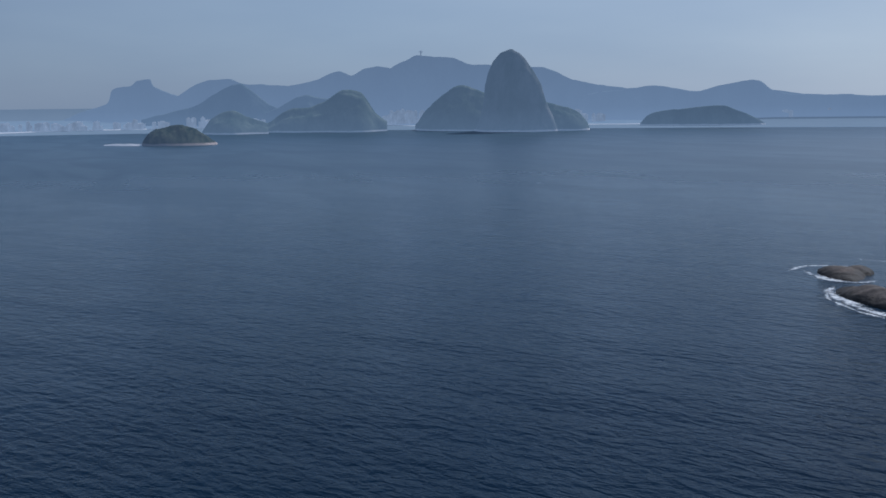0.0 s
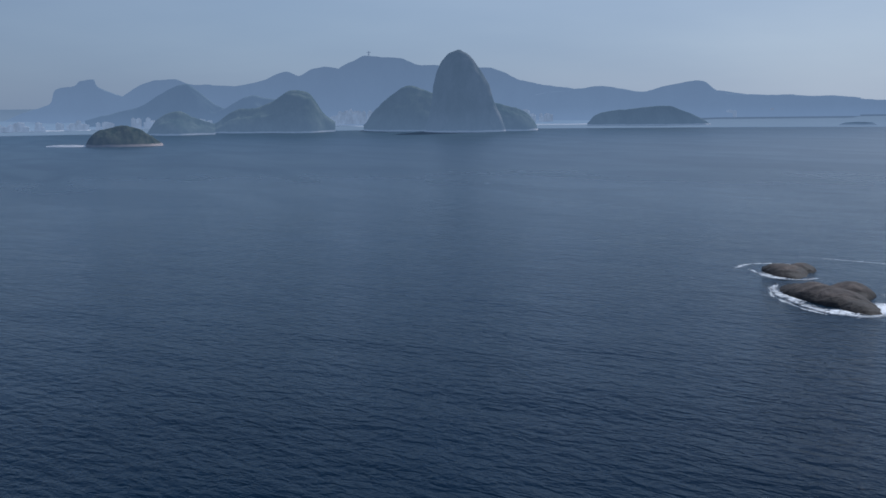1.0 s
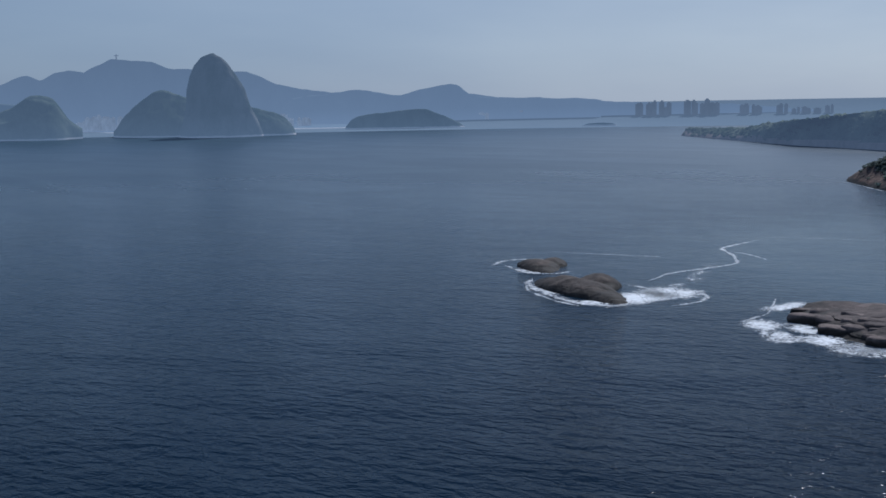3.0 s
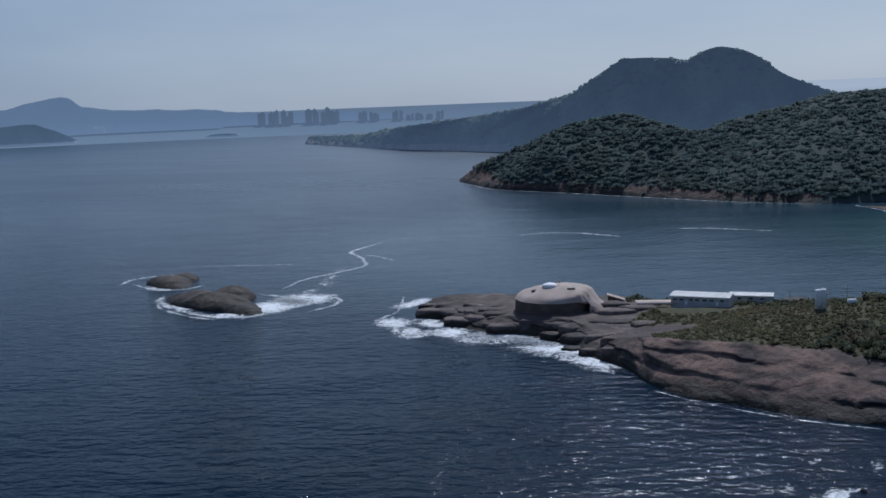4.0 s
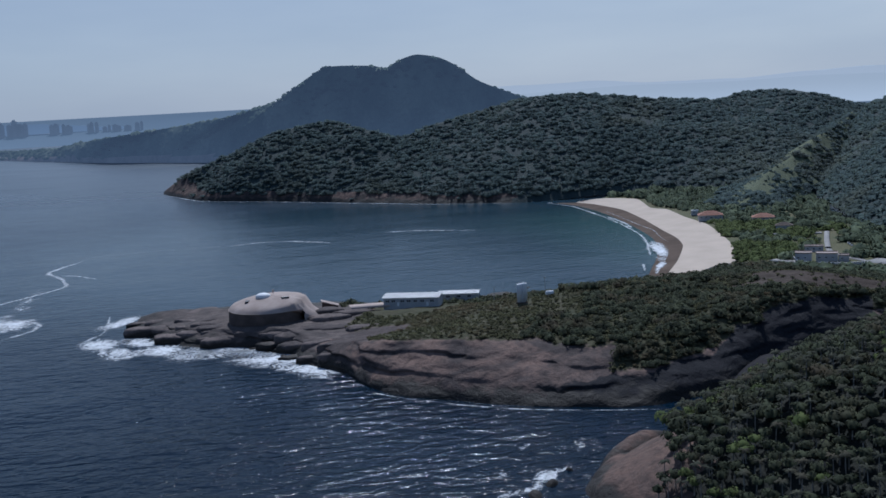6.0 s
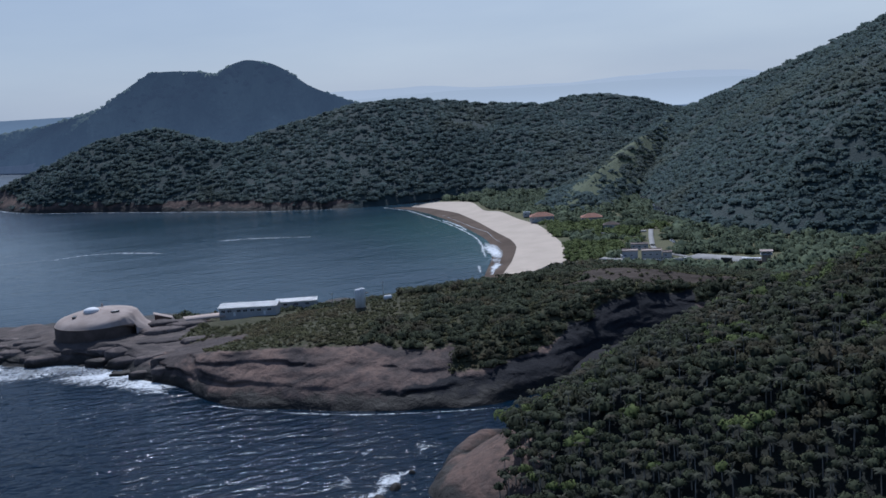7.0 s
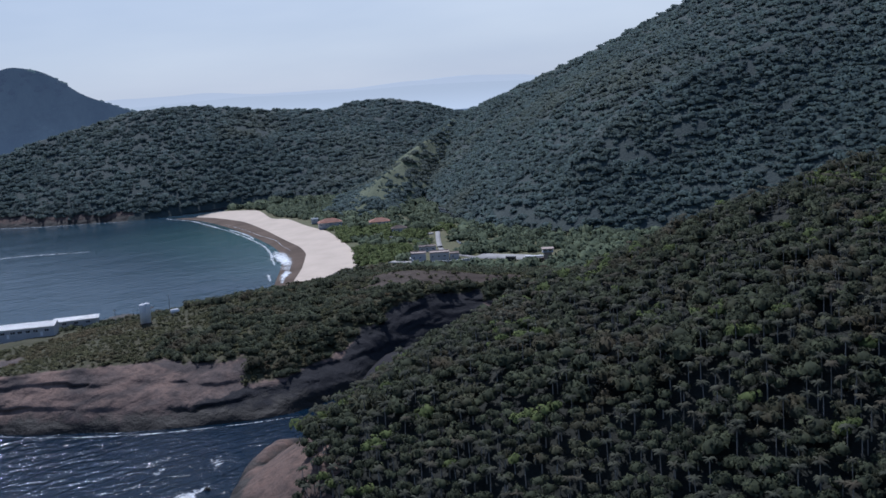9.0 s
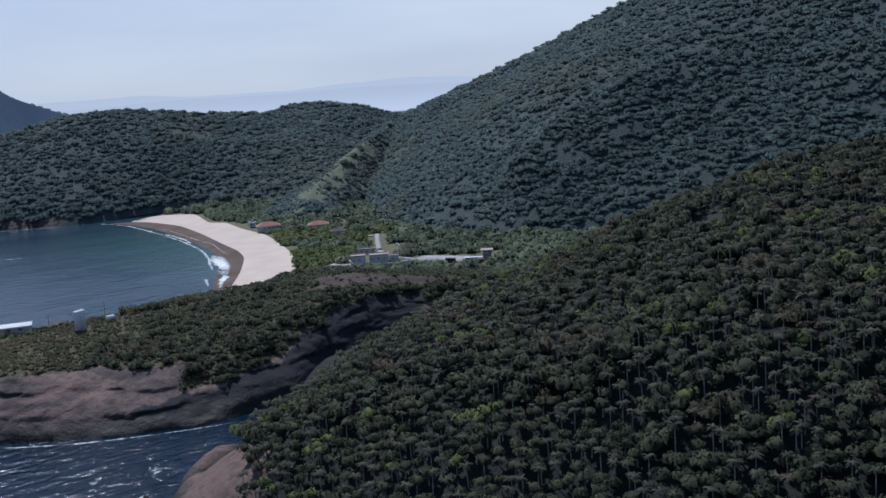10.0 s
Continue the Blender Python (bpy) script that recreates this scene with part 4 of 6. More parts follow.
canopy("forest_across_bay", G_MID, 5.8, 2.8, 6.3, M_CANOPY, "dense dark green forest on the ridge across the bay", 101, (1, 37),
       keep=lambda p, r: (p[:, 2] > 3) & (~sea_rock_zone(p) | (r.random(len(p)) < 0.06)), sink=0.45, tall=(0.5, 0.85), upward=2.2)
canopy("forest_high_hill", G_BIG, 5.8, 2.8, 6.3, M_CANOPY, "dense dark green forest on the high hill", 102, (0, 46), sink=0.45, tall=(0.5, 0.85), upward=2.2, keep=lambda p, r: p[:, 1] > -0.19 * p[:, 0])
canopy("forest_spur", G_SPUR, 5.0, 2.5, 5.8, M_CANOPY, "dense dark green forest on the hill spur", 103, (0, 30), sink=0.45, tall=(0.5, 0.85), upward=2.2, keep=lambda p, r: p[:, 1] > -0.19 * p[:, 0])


def meadow(p):
    """The open grass on the sunny side of the spur."""
    side = p[:, 1] - np.interp(p[:, 0], [925, 985, 1080, 1200], [398, 410, 418, 425])
    return (p[:, 0] > 955) & (p[:, 0] < 1210) & (side > -12 + 9 * fbm(p, 25, 3, 83)) & (side < 30 + 14 * fbm(p, 30, 3, 84)) & (fbm(p, 14, 2, 85) > -0.5)


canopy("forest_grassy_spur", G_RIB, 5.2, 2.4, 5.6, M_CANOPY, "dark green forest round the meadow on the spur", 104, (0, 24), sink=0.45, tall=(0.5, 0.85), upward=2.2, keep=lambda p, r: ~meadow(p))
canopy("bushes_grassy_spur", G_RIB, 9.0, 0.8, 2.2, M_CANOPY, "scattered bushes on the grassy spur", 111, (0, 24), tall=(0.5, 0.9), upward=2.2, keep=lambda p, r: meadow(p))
canopy("forest_twin_hill", G_TWIN, 14.0, 5.0, 9.0, M_TWIN, "hazy forest on the twin-peaked hill", 105, (4, 29), shapes=TUFTS, sink=0.6)

# scrub on the headland
def scrub_here(p, rng):
    zone, r, c = pen_at(p)
    yard = (np.hypot(p[:, 0] - 425, p[:, 1] - 372) < 26) | (np.hypot(p[:, 0] - 462, p[:, 1] - 368) < 16) | (np.hypot(p[:, 0] - 417, p[:, 1] - 294) < 5)
    tuft = rng.random(len(p))
    clear = fbm(p, 22, 3, 72) > -0.05
    return ~yard & (((zone == 1) & (tuft < 0.75 + 0.25 * clear)) | ((zone == 2) & (tuft < 0.10 + 0.22 * clear)))


def thicket_here(p, rng):
    zone, r, c = pen_at(p)
    return (zone == 1) & (c > 158 + 22 * fbm(p, 30, 2, 73)) & (c < 300)


canopy("scrub_headland", G_PEN, 1.8, 0.6, 1.45, M_BUSH, "olive and brown coastal scrub on the headland", 106, (8, 53), shapes=SHRUBS, keep=scrub_here, tall=(0.5, 0.95))
canopy("thicket_headland", G_PEN, 4.1, 1.5, 3.3, M_LEAF, "dark thicket in the hollow of the headland", 107, (10, 56), shapes=BROADS, keep=thicket_here)
canopy("bushes_headland_knoll", G_PEN, 3.4, 2.6, 4.4, M_LEAF, "rounded dark bushes standing out on the headland", 112, (36, 60), shapes=BROADS, keep=lambda p, r: np.hypot(p[:, 0] - 457, p[:, 1] - 285) < 11)
canopy("bushes_headland_shore", G_PEN, 3.8, 1.2, 2.9, M_LEAF, "dark bushes along the far side of the headland", 108, (52, 71), shapes=SHRUBS,
       keep=lambda p, r: (np.degrees(np.arctan2(p[:, 0], p[:, 1])) > 45) & (p[:, 2] > 3))
def off_town(p):
    """Keeps trees clear of the barracks, the road, the yard and the houses."""
    a, b = np.array([704.0, 245.0]), np.array([798.0, 281.0])
    k = np.clip(((p[:, :2] - a) @ (b - a)) / ((b - a) @ (b - a)), 0, 1)
    road = np.linalg.norm(p[:, :2] - a - k[:, None] * (b - a), axis=1) < 8
    yard = (p[:, 0] > 645) & (p[:, 0] < 690) & (p[:, 1] > 150) & (p[:, 1] < 258)
    cars = (p[:, 0] > 690) & (p[:, 0] < 750) & (p[:, 1] > 232) & (p[:, 1] < 266)
    return ~road & ~yard & ~cars & (np.hypot(p[:, 0] - 843, p[:, 1] - 349) > 10) & (np.hypot(p[:, 0] - 848, p[:, 1] - 398) > 11) & (np.hypot(p[:, 0] - 801, p[:, 1] - 315) > 8)


def young_patch(p):
    return (p[:, 0] < 835) & (p[:, 1] > 268) & (fbm(p, 30, 3, 79) > -0.25)


canopy("trees_flat", G_FLAT, 6.4, 2.2, 6.2, M_LEAF_FLAT, "green trees on the flat behind the beach", 109, (1, 14), shapes=CROWNS, keep=lambda p, r: off_town(p) & ~young_patch(p))
canopy("trees_flat_young", G_FLAT, 5.2, 2.0, 4.6, M_LEAF_BRIGHT, "bright green trees between the beach and the barracks", 110, (0, 12), shapes=BROADS, keep=lambda p, r: off_town(p) & young_patch(p))


def near_forest():
    """Broad-leaved trees and palms on the near hillside; the closest stand as trees of their own."""
    rng = np.random.default_rng(120)
    p = sow(G_HILL, 1.9, rng, (2, 45))
    p = thin_out(p[p[:, 1] > -110], 2.8, rng)
    bear = np.degrees(np.arctan2(p[:, 0], p[:, 1]))
    ok = (p[:, 2] > 3.5 + 2 * fbm(p, 12, 2, 75)) & ~((p[:, 2] < 17) & (bear < 62.6 + 1.5 * fbm(p, 9, 2, 76)))
    bald = np.hypot((p[:, 0] - 395) / 16, (p[:, 1] - 12) / 10) < 0.8
    gully = (p[:, 1] > 149) & (p[:, 0] > 372) | (p[:, 1] > 158) & (p[:, 0] > 325)
    p = p[ok & ~bald & ~gully]
    n = len(p)
    is_palm = rng.random(n) < 0.30 + 0.18 * fbm(p, 30, 2, 77)
    crest = np.clip((p[:, 0] - 330 + p[:, 1] * 0.3) / 90, 0, 1)
    # bright young trees gather toward crest and flank, also painting light on the ridge
    fresh = (fbm(p, 9, 2, 78) > 0.74 - 0.42 * crest - 0.16 * (p[:, 1] > 70)) & ~is_palm
    size = np.where(is_palm, rng.uniform(1.7, 2.6, n), 1.9 + 1.9 * rng.random(n) ** 1.7)
    tall = np.where(is_palm, rng.uniform(5.0, 8.2, n), rng.uniform(1.4, 4.4, n) + size * 0.35)
    turn = rng.uniform(0, 6.28, n)
    stand = np.where((p[:, 0] < 336) & (p[:, 1] > 25) & (p[:, 1] < 140))[0]
    stand = stand[np.argsort(p[stand, 0])][:300]
    single = np.zeros(n, bool)
    single[stand] = True
    # the trees that stand by themselves, built once for each shape and then copied
    models = {}
    for i in stand:
        kind = ("palm", int(i) % 5) if is_palm[i] else ("fresh" if fresh[i] else "broad", int(i) % 8)
        m = pose(*p[i], 0, 0, math.degrees(turn[i])) @ Matrix.Diagonal((1, 1, 1, 1))
        if kind not in models:
            name = "palm_tree" if kind[0] == "palm" else "tree"
            text = {"palm": "tall slender palm with a pale trunk on the forest slope", "fresh": "bright yellow-green young tree on the forest slope", "broad": "dark green broad-leaved tree on the forest slope"}[kind[0]]
            ob = empty(name, m, text, "palm" if kind[0] == "palm" else "tree", "trees on the near hillside")
            h = 6.8 if kind[0] == "palm" else 4.4
            v, f = stem(h, 0.16, 0.10, 0.3) if kind[0] == "palm" else stem(h, 0.22, 0.12, 0.2)
            new("trunk", mesh_of("trunk", v - (0, 0, 0.6), f, M_TRUNK)).parent = ob
            v, f = PALMS[kind[1]] if kind[0] == "palm" else BROADS[kind[1]]
            k = 2.2 if kind[0] == "palm" else 2.2
            new("crown", soft(mesh_of("crown", v * k + ((0.3 if kind[0] == "palm" else 0.2), 0, h - 0.6), f, {"palm": M_PALM, "fresh": M_LEAF_BRIGHT, "broad": M_LEAF}[kind[0]]), v + (0, 0, UPWARD))).parent = ob
            models[kind] = ob
        else:
            copy_thing(models[kind], m)
    for name, sel, shapes, mat, label in (("forest_broadleaf", ~is_palm & ~fresh & ~single, BROADS, M_LEAF, "dense dark broad-leaved forest on the near hillside"),
                                          ("forest_young", fresh & ~single, BROADS, M_LEAF_BRIGHT, "bright yellow-green trees in the near forest"),
                                          ("forest_palms", is_palm & ~single, PALMS, M_PALM, "palms rising out of the near forest")):
        q = p[sel] + np.stack([np.zeros(sel.sum()), np.zeros(sel.sum()), tall[sel]], -1)
        v, f, c = placed(shapes, q, size[sel], turn[sel], rng.uniform(0.85, 1.2, sel.sum()), rng)
        tagged(new(name, soft(mesh_of(name, v, f, mat), c)), label, "forest", kind="stuff")
    q, one = p[is_palm & ~single], np.ones((is_palm & ~single).sum())
    v, f, c = placed([stem(1.0, 0.16, 0.10, 0.0)], q - (0, 0, 0.5), one, turn[is_palm & ~single], tall[is_palm & ~single] + 0.5, rng)
    tagged(new("palm_trunks", mesh_of("palm_trunks", v, f, M_TRUNK)), "pale slender trunks of palms in the near forest", "trunks", kind="stuff")


near_forest()


# ---- rocks in the sea ----
def whaleback(name, lobes, label, mat, step=1.0, seed=0, rough=1.0, category="rock", bluff=0.62, lean=0.0):
    """A smooth sea rock: rounded backs (x, y, long, wide, heading, height) merged into one."""
    x0, x1 = min(l[0] - l[2] for l in lobes) - 3, max(l[0] + l[2] for l in lobes) + 3
    y0, y1 = min(l[1] - l[2] for l in lobes) - 3, max(l[1] + l[2] for l in lobes) + 3
    nx, ny = int((x1 - x0) / step) + 1, int((y1 - y0) / step) + 1
    g = np.zeros((nx, ny, 3))
    g[..., 0], g[..., 1] = np.linspace(x0, x1, nx)[:, None], np.linspace(y0, y1, ny)[None]
    f = g.reshape(-1, 3)
    wob = np.stack([fbm(f, 14, 4, seed + 1), fbm(f, 14, 4, seed + 2)], -1) * 2.2 * rough
    z = np.full(len(f), -9.0)
    for x, y, a, b, head, h in lobes:
        c, s = math.cos(radians(head)), math.sin(radians(head))
        dx, dy = f[:, 0] + wob[:, 0] - x, f[:, 1] + wob[:, 1] - y
        r = ((dx * c + dy * s) / a) ** 2 + ((-dx * s + dy * c) / b) ** 2
        z = np.maximum(z, (h + 2) * np.sign(1 - r) * np.abs(1 - r) ** bluff - 2 + lean * (dx * c + dy * s) * (r < 1))
    z += rough * (0.9 * fbm(f, 9, 4, seed + 3) - 0.8 * np.maximum(0, 0.16 - np.abs(fbm(f, 22, 3, seed + 4))) / 0.16)
    g[..., 2] = z.reshape(nx, ny)
    q = quads(nx, ny)
    q = q[(g.reshape(-1, 3)[q][..., 2].max(1) > -2.5)]
    used, inv = np.unique(q, return_inverse=True)
    ob = new(name, mesh_of(name, g.reshape(-1, 3)[used], inv.reshape(-1, 4), mat))
    return tagged(ob, label, category)


tagged(whaleback("sea_rock", [(274, 729, 28, 16, 85, 5.6), (287, 737, 16, 13, 60, 4.6)], "small rounded brown granite rock ringed with foam", M_ISLET, seed=200), group="rocks off the headland")
tagged(whaleback("sea_rock", [(262, 629, 45, 19, 102, 7.6), (282, 640, 27, 16, 68, 7.2), (266, 594, 22, 11, 95, 4.2)], "large rounded brown granite rock with white water beside it", M_ISLET, seed=210), group="rocks off the headland")
for x, y, a, b, h, s in ((264, 178, 4.0, 2.4, 1.6, 1), (254, 177, 4.5, 2.8, 1.4, 2), (277, 180, 2.2, 1.5, 1.0, 3), (347, 379, 4, 3, 1.2, 4), (341, 383, 3, 2, 1.0, 5)):
    tagged(whaleback("wet_boulder", [(x, y, a, b, 20 * s, h)], "small wet black boulder awash in the sea", M_ISLET, 0.4, 220 + 5 * s, 0.25), group="boulders awash")

# slabs and ledges round the fort
def slab(x, y, z, long, wide, head, dip, lean, seed):
    """A broad split slab of granite: an angular outline, a tilted flat top with rounded rims and a broken side."""
    rng = np.random.default_rng(seed)
    k = 40
    ang = np.linspace(0, 2 * np.pi, k, endpoint=False)
    corners = np.sort(rng.uniform(0, 2 * np.pi, 7)) * 0.45 + np.linspace(0, 2 * np.pi, 7, endpoint=False) * 0.6
    reach = rng.uniform(0.82, 1.1, 7)
    px, py = np.cos(corners) * reach, np.sin(corners) * reach
    ring = []
    for a in ang:  # where the outline's straight sides meet the ray
        best = 9.0
        for i in range(7):
            x0, y0, x1, y1 = px[i], py[i], px[(i + 1) % 7], py[(i + 1) % 7]
            den = math.cos(a) * (y1 - y0) - math.sin(a) * (x1 - x0)
            if abs(den) > 1e-6:
                r = (x0 * (y1 - y0) - y0 * (x1 - x0)) / den
                u = (math.cos(a) * r - x0) * (x1 - x0) + (math.sin(a) * r - y0) * (y1 - y0)
                if r > 0 and -1e-3 <= u <= (x1 - x0) ** 2 + (y1 - y0) ** 2 + 1e-3:
                    best = min(best, r)
        ring.append(best if best < 9 else 1.0)
    ring = np.array(ring)
    ring = (ring + np.roll(ring, 1) + np.roll(ring, -1)) / 3
    prof = ((0.0, 0.0), (0.35, -0.02), (0.62, -0.10), (0.84, -0.30), (0.95, -0.75), (1.0, -1.7), (1.02, -3.0), (1.0, -4.6), (1.06, -8.0))
    g = np.zeros((len(prof), k, 3))
    c, s = math.cos(radians(head)), math.sin(radians(head))
    for i, (r, down) in enumerate(prof):
        u, v = np.cos(ang) * ring * r * long, np.sin(ang) * ring * r * wide
        g[i, :, 0], g[i, :, 1] = x + u * c - v * s, y + u * s + v * c
        g[i, :, 2] = z + down + (u * dip + v * lean if i < 7 else 0)
    n = g.reshape(-1, 3)
    push = np.stack([fbm(n, 6, 3, seed), fbm(n, 6, 3, seed + 1), 0.5 * fbm(n, 7, 3, seed + 2)], -1).reshape(g.shape)
    g += push * np.clip(np.array([q[0] for q in prof]), 0.3, 1)[:, None, None] * 0.9
    g[0] = g[0].mean(0)
    ob = new("rock_slab", mesh_of("rock_slab", g.reshape(-1, 3), quads(len(prof), k, True), M_SLAB))
    return tagged(ob, "cracked grey-brown granite slab on the headland shore", "rock", "slabs round the fort")


BACKS = [(376, 486, 7.6, 15, 6.5), (340, 489, 4.6, 16, 5.5), (335, 462, 4.2, 12, 5.5), (353, 444, 7.6, 15, 6), (341, 430, 4.8, 12, 5), (348, 402, 3.6, 7.5, 4.5), (357, 391, 7.4, 11, 5), (357, 373, 7.0, 10, 5),
         (374, 380, 9.0, 16, 5.5), (380, 361, 10.0, 15, 5), (373, 399, 8.8, 12, 4), (358, 402, 7.6, 10, 5), (363, 355, 8.2, 9, 5), (350, 417, 7.2, 10, 4.5), (392, 403, 12.6, 11, 4.5), (384, 394, 11.2, 13, 5), (397, 390, 11.6, 12, 4)]


def fort_slabs():
    """The two fingers at the tip, the long backs below the fort, and smaller slabs between them."""
    rng = np.random.default_rng(88)
    done = []
    for x, y, z, a, w in BACKS:
        done.append((x, y, a))
        slab(x, y, z, a, w, -47 + rng.uniform(-7, 7), rng.uniform(-0.03, 0.03), rng.uniform(0.03, 0.14), int(rng.integers(1000)))
    for _ in range(900):
        if len(done) >= 40:
            break
        r, c = rng.integers(2, 34), rng.integers(0, 124)
        x, y, z = G_PEN[r, c]
        a = rng.uniform(5, 12)
        if y < 345 or np.hypot(x - 373, y - 428) < 20 + a * 0.5 or any(np.hypot(x - q[0], y - q[1]) < 0.4 * (a + q[2]) for q in done) or z < -0.5:
            continue
        done.append((x, y, a))
        slab(x, y, z + rng.uniform(0.1, 0.8), a, a * rng.uniform(0.3, 0.5), -48 + rng.uniform(-18, 18), rng.uniform(-0.05, 0.05), rng.uniform(0.0, 0.14), int(rng.integers(1000)))


fort_slabs()
for x, y, a, b, head, h, s in ((302, 169, 24, 7, 0, 6, 1), (284, 165, 20, 8, 12, 5, 3), (270, 158, 14, 8, 40, 5, 4)):
    tagged(whaleback("rock_slab", [(x, y, a, b, head, h)], "smooth brown granite slab at the foot of the forest", M_ROCK, 0.8, 420 + 7 * s, 0.7), group="slabs below the forest")


# ---- foam ----
def foam(line, width, label, n=60, seed=0, ragged=0.5, z=0.06, taper=True):
    """A ragged band of white water along a line."""
    r = rail(line, n)[:, :2]
    t = np.gradient(r, axis=0)
    t /= np.linalg.norm(t, axis=1)[:, None] + 1e-9
    nrm = np.stack([-t[:, 1], t[:, 0]], -1)
    q = np.c_[r, np.zeros(n)]
    w = width * (1 + ragged * fbm(q, max(6.0, width * 1.5), 3, seed))
    if taper:
        w = w * np.clip(np.minimum(np.linspace(0, 8, n), np.linspace(8, 0, n)), 0.05, 1)
    k = 9
    g = np.zeros((n, k, 3))
    e = np.zeros((n, k))
    for j in range(k):
        s = 2 * j / (k - 1) - 1
        g[:, j, :2] = r + nrm * (s * w / 2)[:, None] + np.stack([fbm(q + s * 5, 7, 3, seed + 4), fbm(q + s * 5, 7, 3, seed + 5)], -1) * 0.12 * width
        g[:, j, 2] = z
        e[:, j] = 1 - abs(s) ** 1.5
    ob = sheet("foam", g, M_FOAM)
    a = ob.data.attributes.new("edge", "FLOAT", "POINT")
    a.data.foreach_set("value", e.ravel().astype(np.float32))
    return tagged(ob, label, "foam", kind="stuff")


def wash(x, y, a, b, head, label, seed=0, z=0.09, dense=1.15):
    """A patch of churned white water."""
    rad, ang = np.linspace(0, 1, 9), np.linspace(0, 2 * np.pi, 49)
    q = np.stack([np.cos(ang), np.sin(ang), ang * 0], -1)
    edge = 1 + 0.35 * fbm(q + seed, 0.7, 3, seed)
    c, s = math.cos(radians(head)), math.sin(radians(head))
    u, v = rad[:, None] * edge * np.cos(ang) * a, rad[:, None] * edge * np.sin(ang) * b
    g = np.stack([x + u * c - v * s, y + u * s + v * c, np.full(u.shape, z)], -1)
    ob = sheet("foam", g, M_FOAM)
    at = ob.data.attributes.new("edge", "FLOAT", "POINT")
    at.data.foreach_set("value", np.repeat(dense - rad ** 2, len(ang)).astype(np.float32))
    return tagged(ob, label, "foam", kind="stuff")


ROUND = "white foam washing round the sea rocks"
foam([(252, 684), (242, 664), (239, 637), (242, 604), (248, 584), (260, 572), (274, 572)], 13, ROUND, 80, 1)
foam([(244, 672), (233, 640), (236, 600), (244, 574)], 6, ROUND, seed=61, ragged=1.2)
wash(242, 634, 34, 9, 95, ROUND, 62, dense=1.1)
wash(254, 586, 20, 11, 130, ROUND, 65, dense=1.2)
wash(262, 716, 26, 9, 110, ROUND, 66, dense=1.05)
foam([(255, 570), (275, 575), (292, 581), (305, 582), (322, 584)], 22, ROUND, seed=2)
wash(290, 594, 30, 20, 30, "churned white water beside the large rock", 3, dense=1.5)
wash(312, 600, 24, 24, 10, "churned white water beside the large rock", 4, dense=1.4)
foam([(300, 640), (307, 620), (317, 608), (328, 596), (328, 581), (315, 566), (292, 559)], 8, ROUND, seed=5)
foam([(500, 801), (461, 778), (444, 764), (434, 730), (415, 692), (383, 679), (349, 668), (319, 644)], 8, "zigzag line of foam on the open water", 90, 6, 0.7)
foam([(443, 744), (447, 729), (444, 697)], 3, "thin streak of foam on the open water", 40, 7)
foam([(243, 749), (262, 770), (285, 768), (303, 752)], 9, ROUND, seed=8)
foam([(311, 802), (336, 780), (382, 740)], 3.5, "thin streak of foam on the open water", 50, 9)
foam([(254, 748), (255, 724), (259, 706), (272, 697), (290, 702)], 9, ROUND, seed=10)
SHORE_FOAM = "white surf along the rocks of the headland"
foam([(306, 483), (300, 465), (303, 456), (316, 460), (319, 447), (319, 432), (331, 425), (345, 417), (340, 398), (346, 384)], 21, SHORE_FOAM, 80, 11)
foam([(334, 500), (328, 478), (323, 450), (328, 430)], 23, SHORE_FOAM, 60, 12)
wash(320, 450, 23, 15, 80, SHORE_FOAM, 13, dense=1.25)
wash(324, 428, 20, 14, 20, SHORE_FOAM, 31, dense=1.25)
wash(338, 405, 18, 13, 100, SHORE_FOAM, 32, dense=1.25)
wash(326, 478, 17, 10, 80, SHORE_FOAM, 33, dense=1.25)
wash(330, 352, 21, 11, 95, SHORE_FOAM, 34, dense=1.25)
wash(308, 470, 13, 8, 60, SHORE_FOAM, 35, dense=1.25)
wash(336, 384, 31, 20, 100, SHORE_FOAM, 14, dense=1.25)
foam([(344, 412), (338, 389), (332, 370), (327, 350), (322, 330)], 27, SHORE_FOAM, 60, 15)
foam([(340, 526), (372, 536), (392, 537)], 5, SHORE_FOAM, 40, 16)
foam([(306, 506), (318, 512), (334, 522), (362, 559)], 4, "thin streak of foam on the open water", 40, 17)
foam([(314, 306), (314, 282), (318, 254), (325, 230), (339, 202), (352, 182)], 1.6, SHORE_FOAM, 120, 18, 1.6)
foam([(600, 740), (630, 731), (647, 706), (653, 659)], 6.0, "line of foam across the bay", 70, 19, 0.9)
foam([(721, 661), (737, 644), (747, 619), (759, 583)], 6.5, "line of foam across the bay", 70, 20, 0.9)
wash(352, 640, 26, 14, 60, "thin lace of foam on the open water", 36, dense=0.8)
wash(368, 662, 30, 9, 40, "thin lace of foam on the open water", 38, dense=0.8)
wash(330, 622, 22, 12, 50, "thin lace of foam on the open water", 39, dense=0.8)
wash(262, 196, 10, 5, 20, "ragged white water in the cove", 40, dense=0.8)
wash(300, 190, 12, 4, 30, "ragged white water in the cove", 41, dense=0.8)
wash(312, 494, 21, 13, 70, SHORE_FOAM, 42, dense=1.25)
wash(334, 420, 26, 17, 110, SHORE_FOAM, 43, dense=1.25)
wash(352, 534, 26, 10, 20, SHORE_FOAM, 44, dense=1.25)
wash(392, 690, 20, 9, 50, "thin lace of foam on the open water", 37, dense=0.8)
foam([(510, 815), (561, 783), (606, 741)], 1.6, "thin streak of foam on the open water", 50, 21)
foam([(236, 176), (247, 184), (258, 180), (268, 184), (280, 181)], 4.5, "white water at the foot of the forest", 50, 22, 0.9)
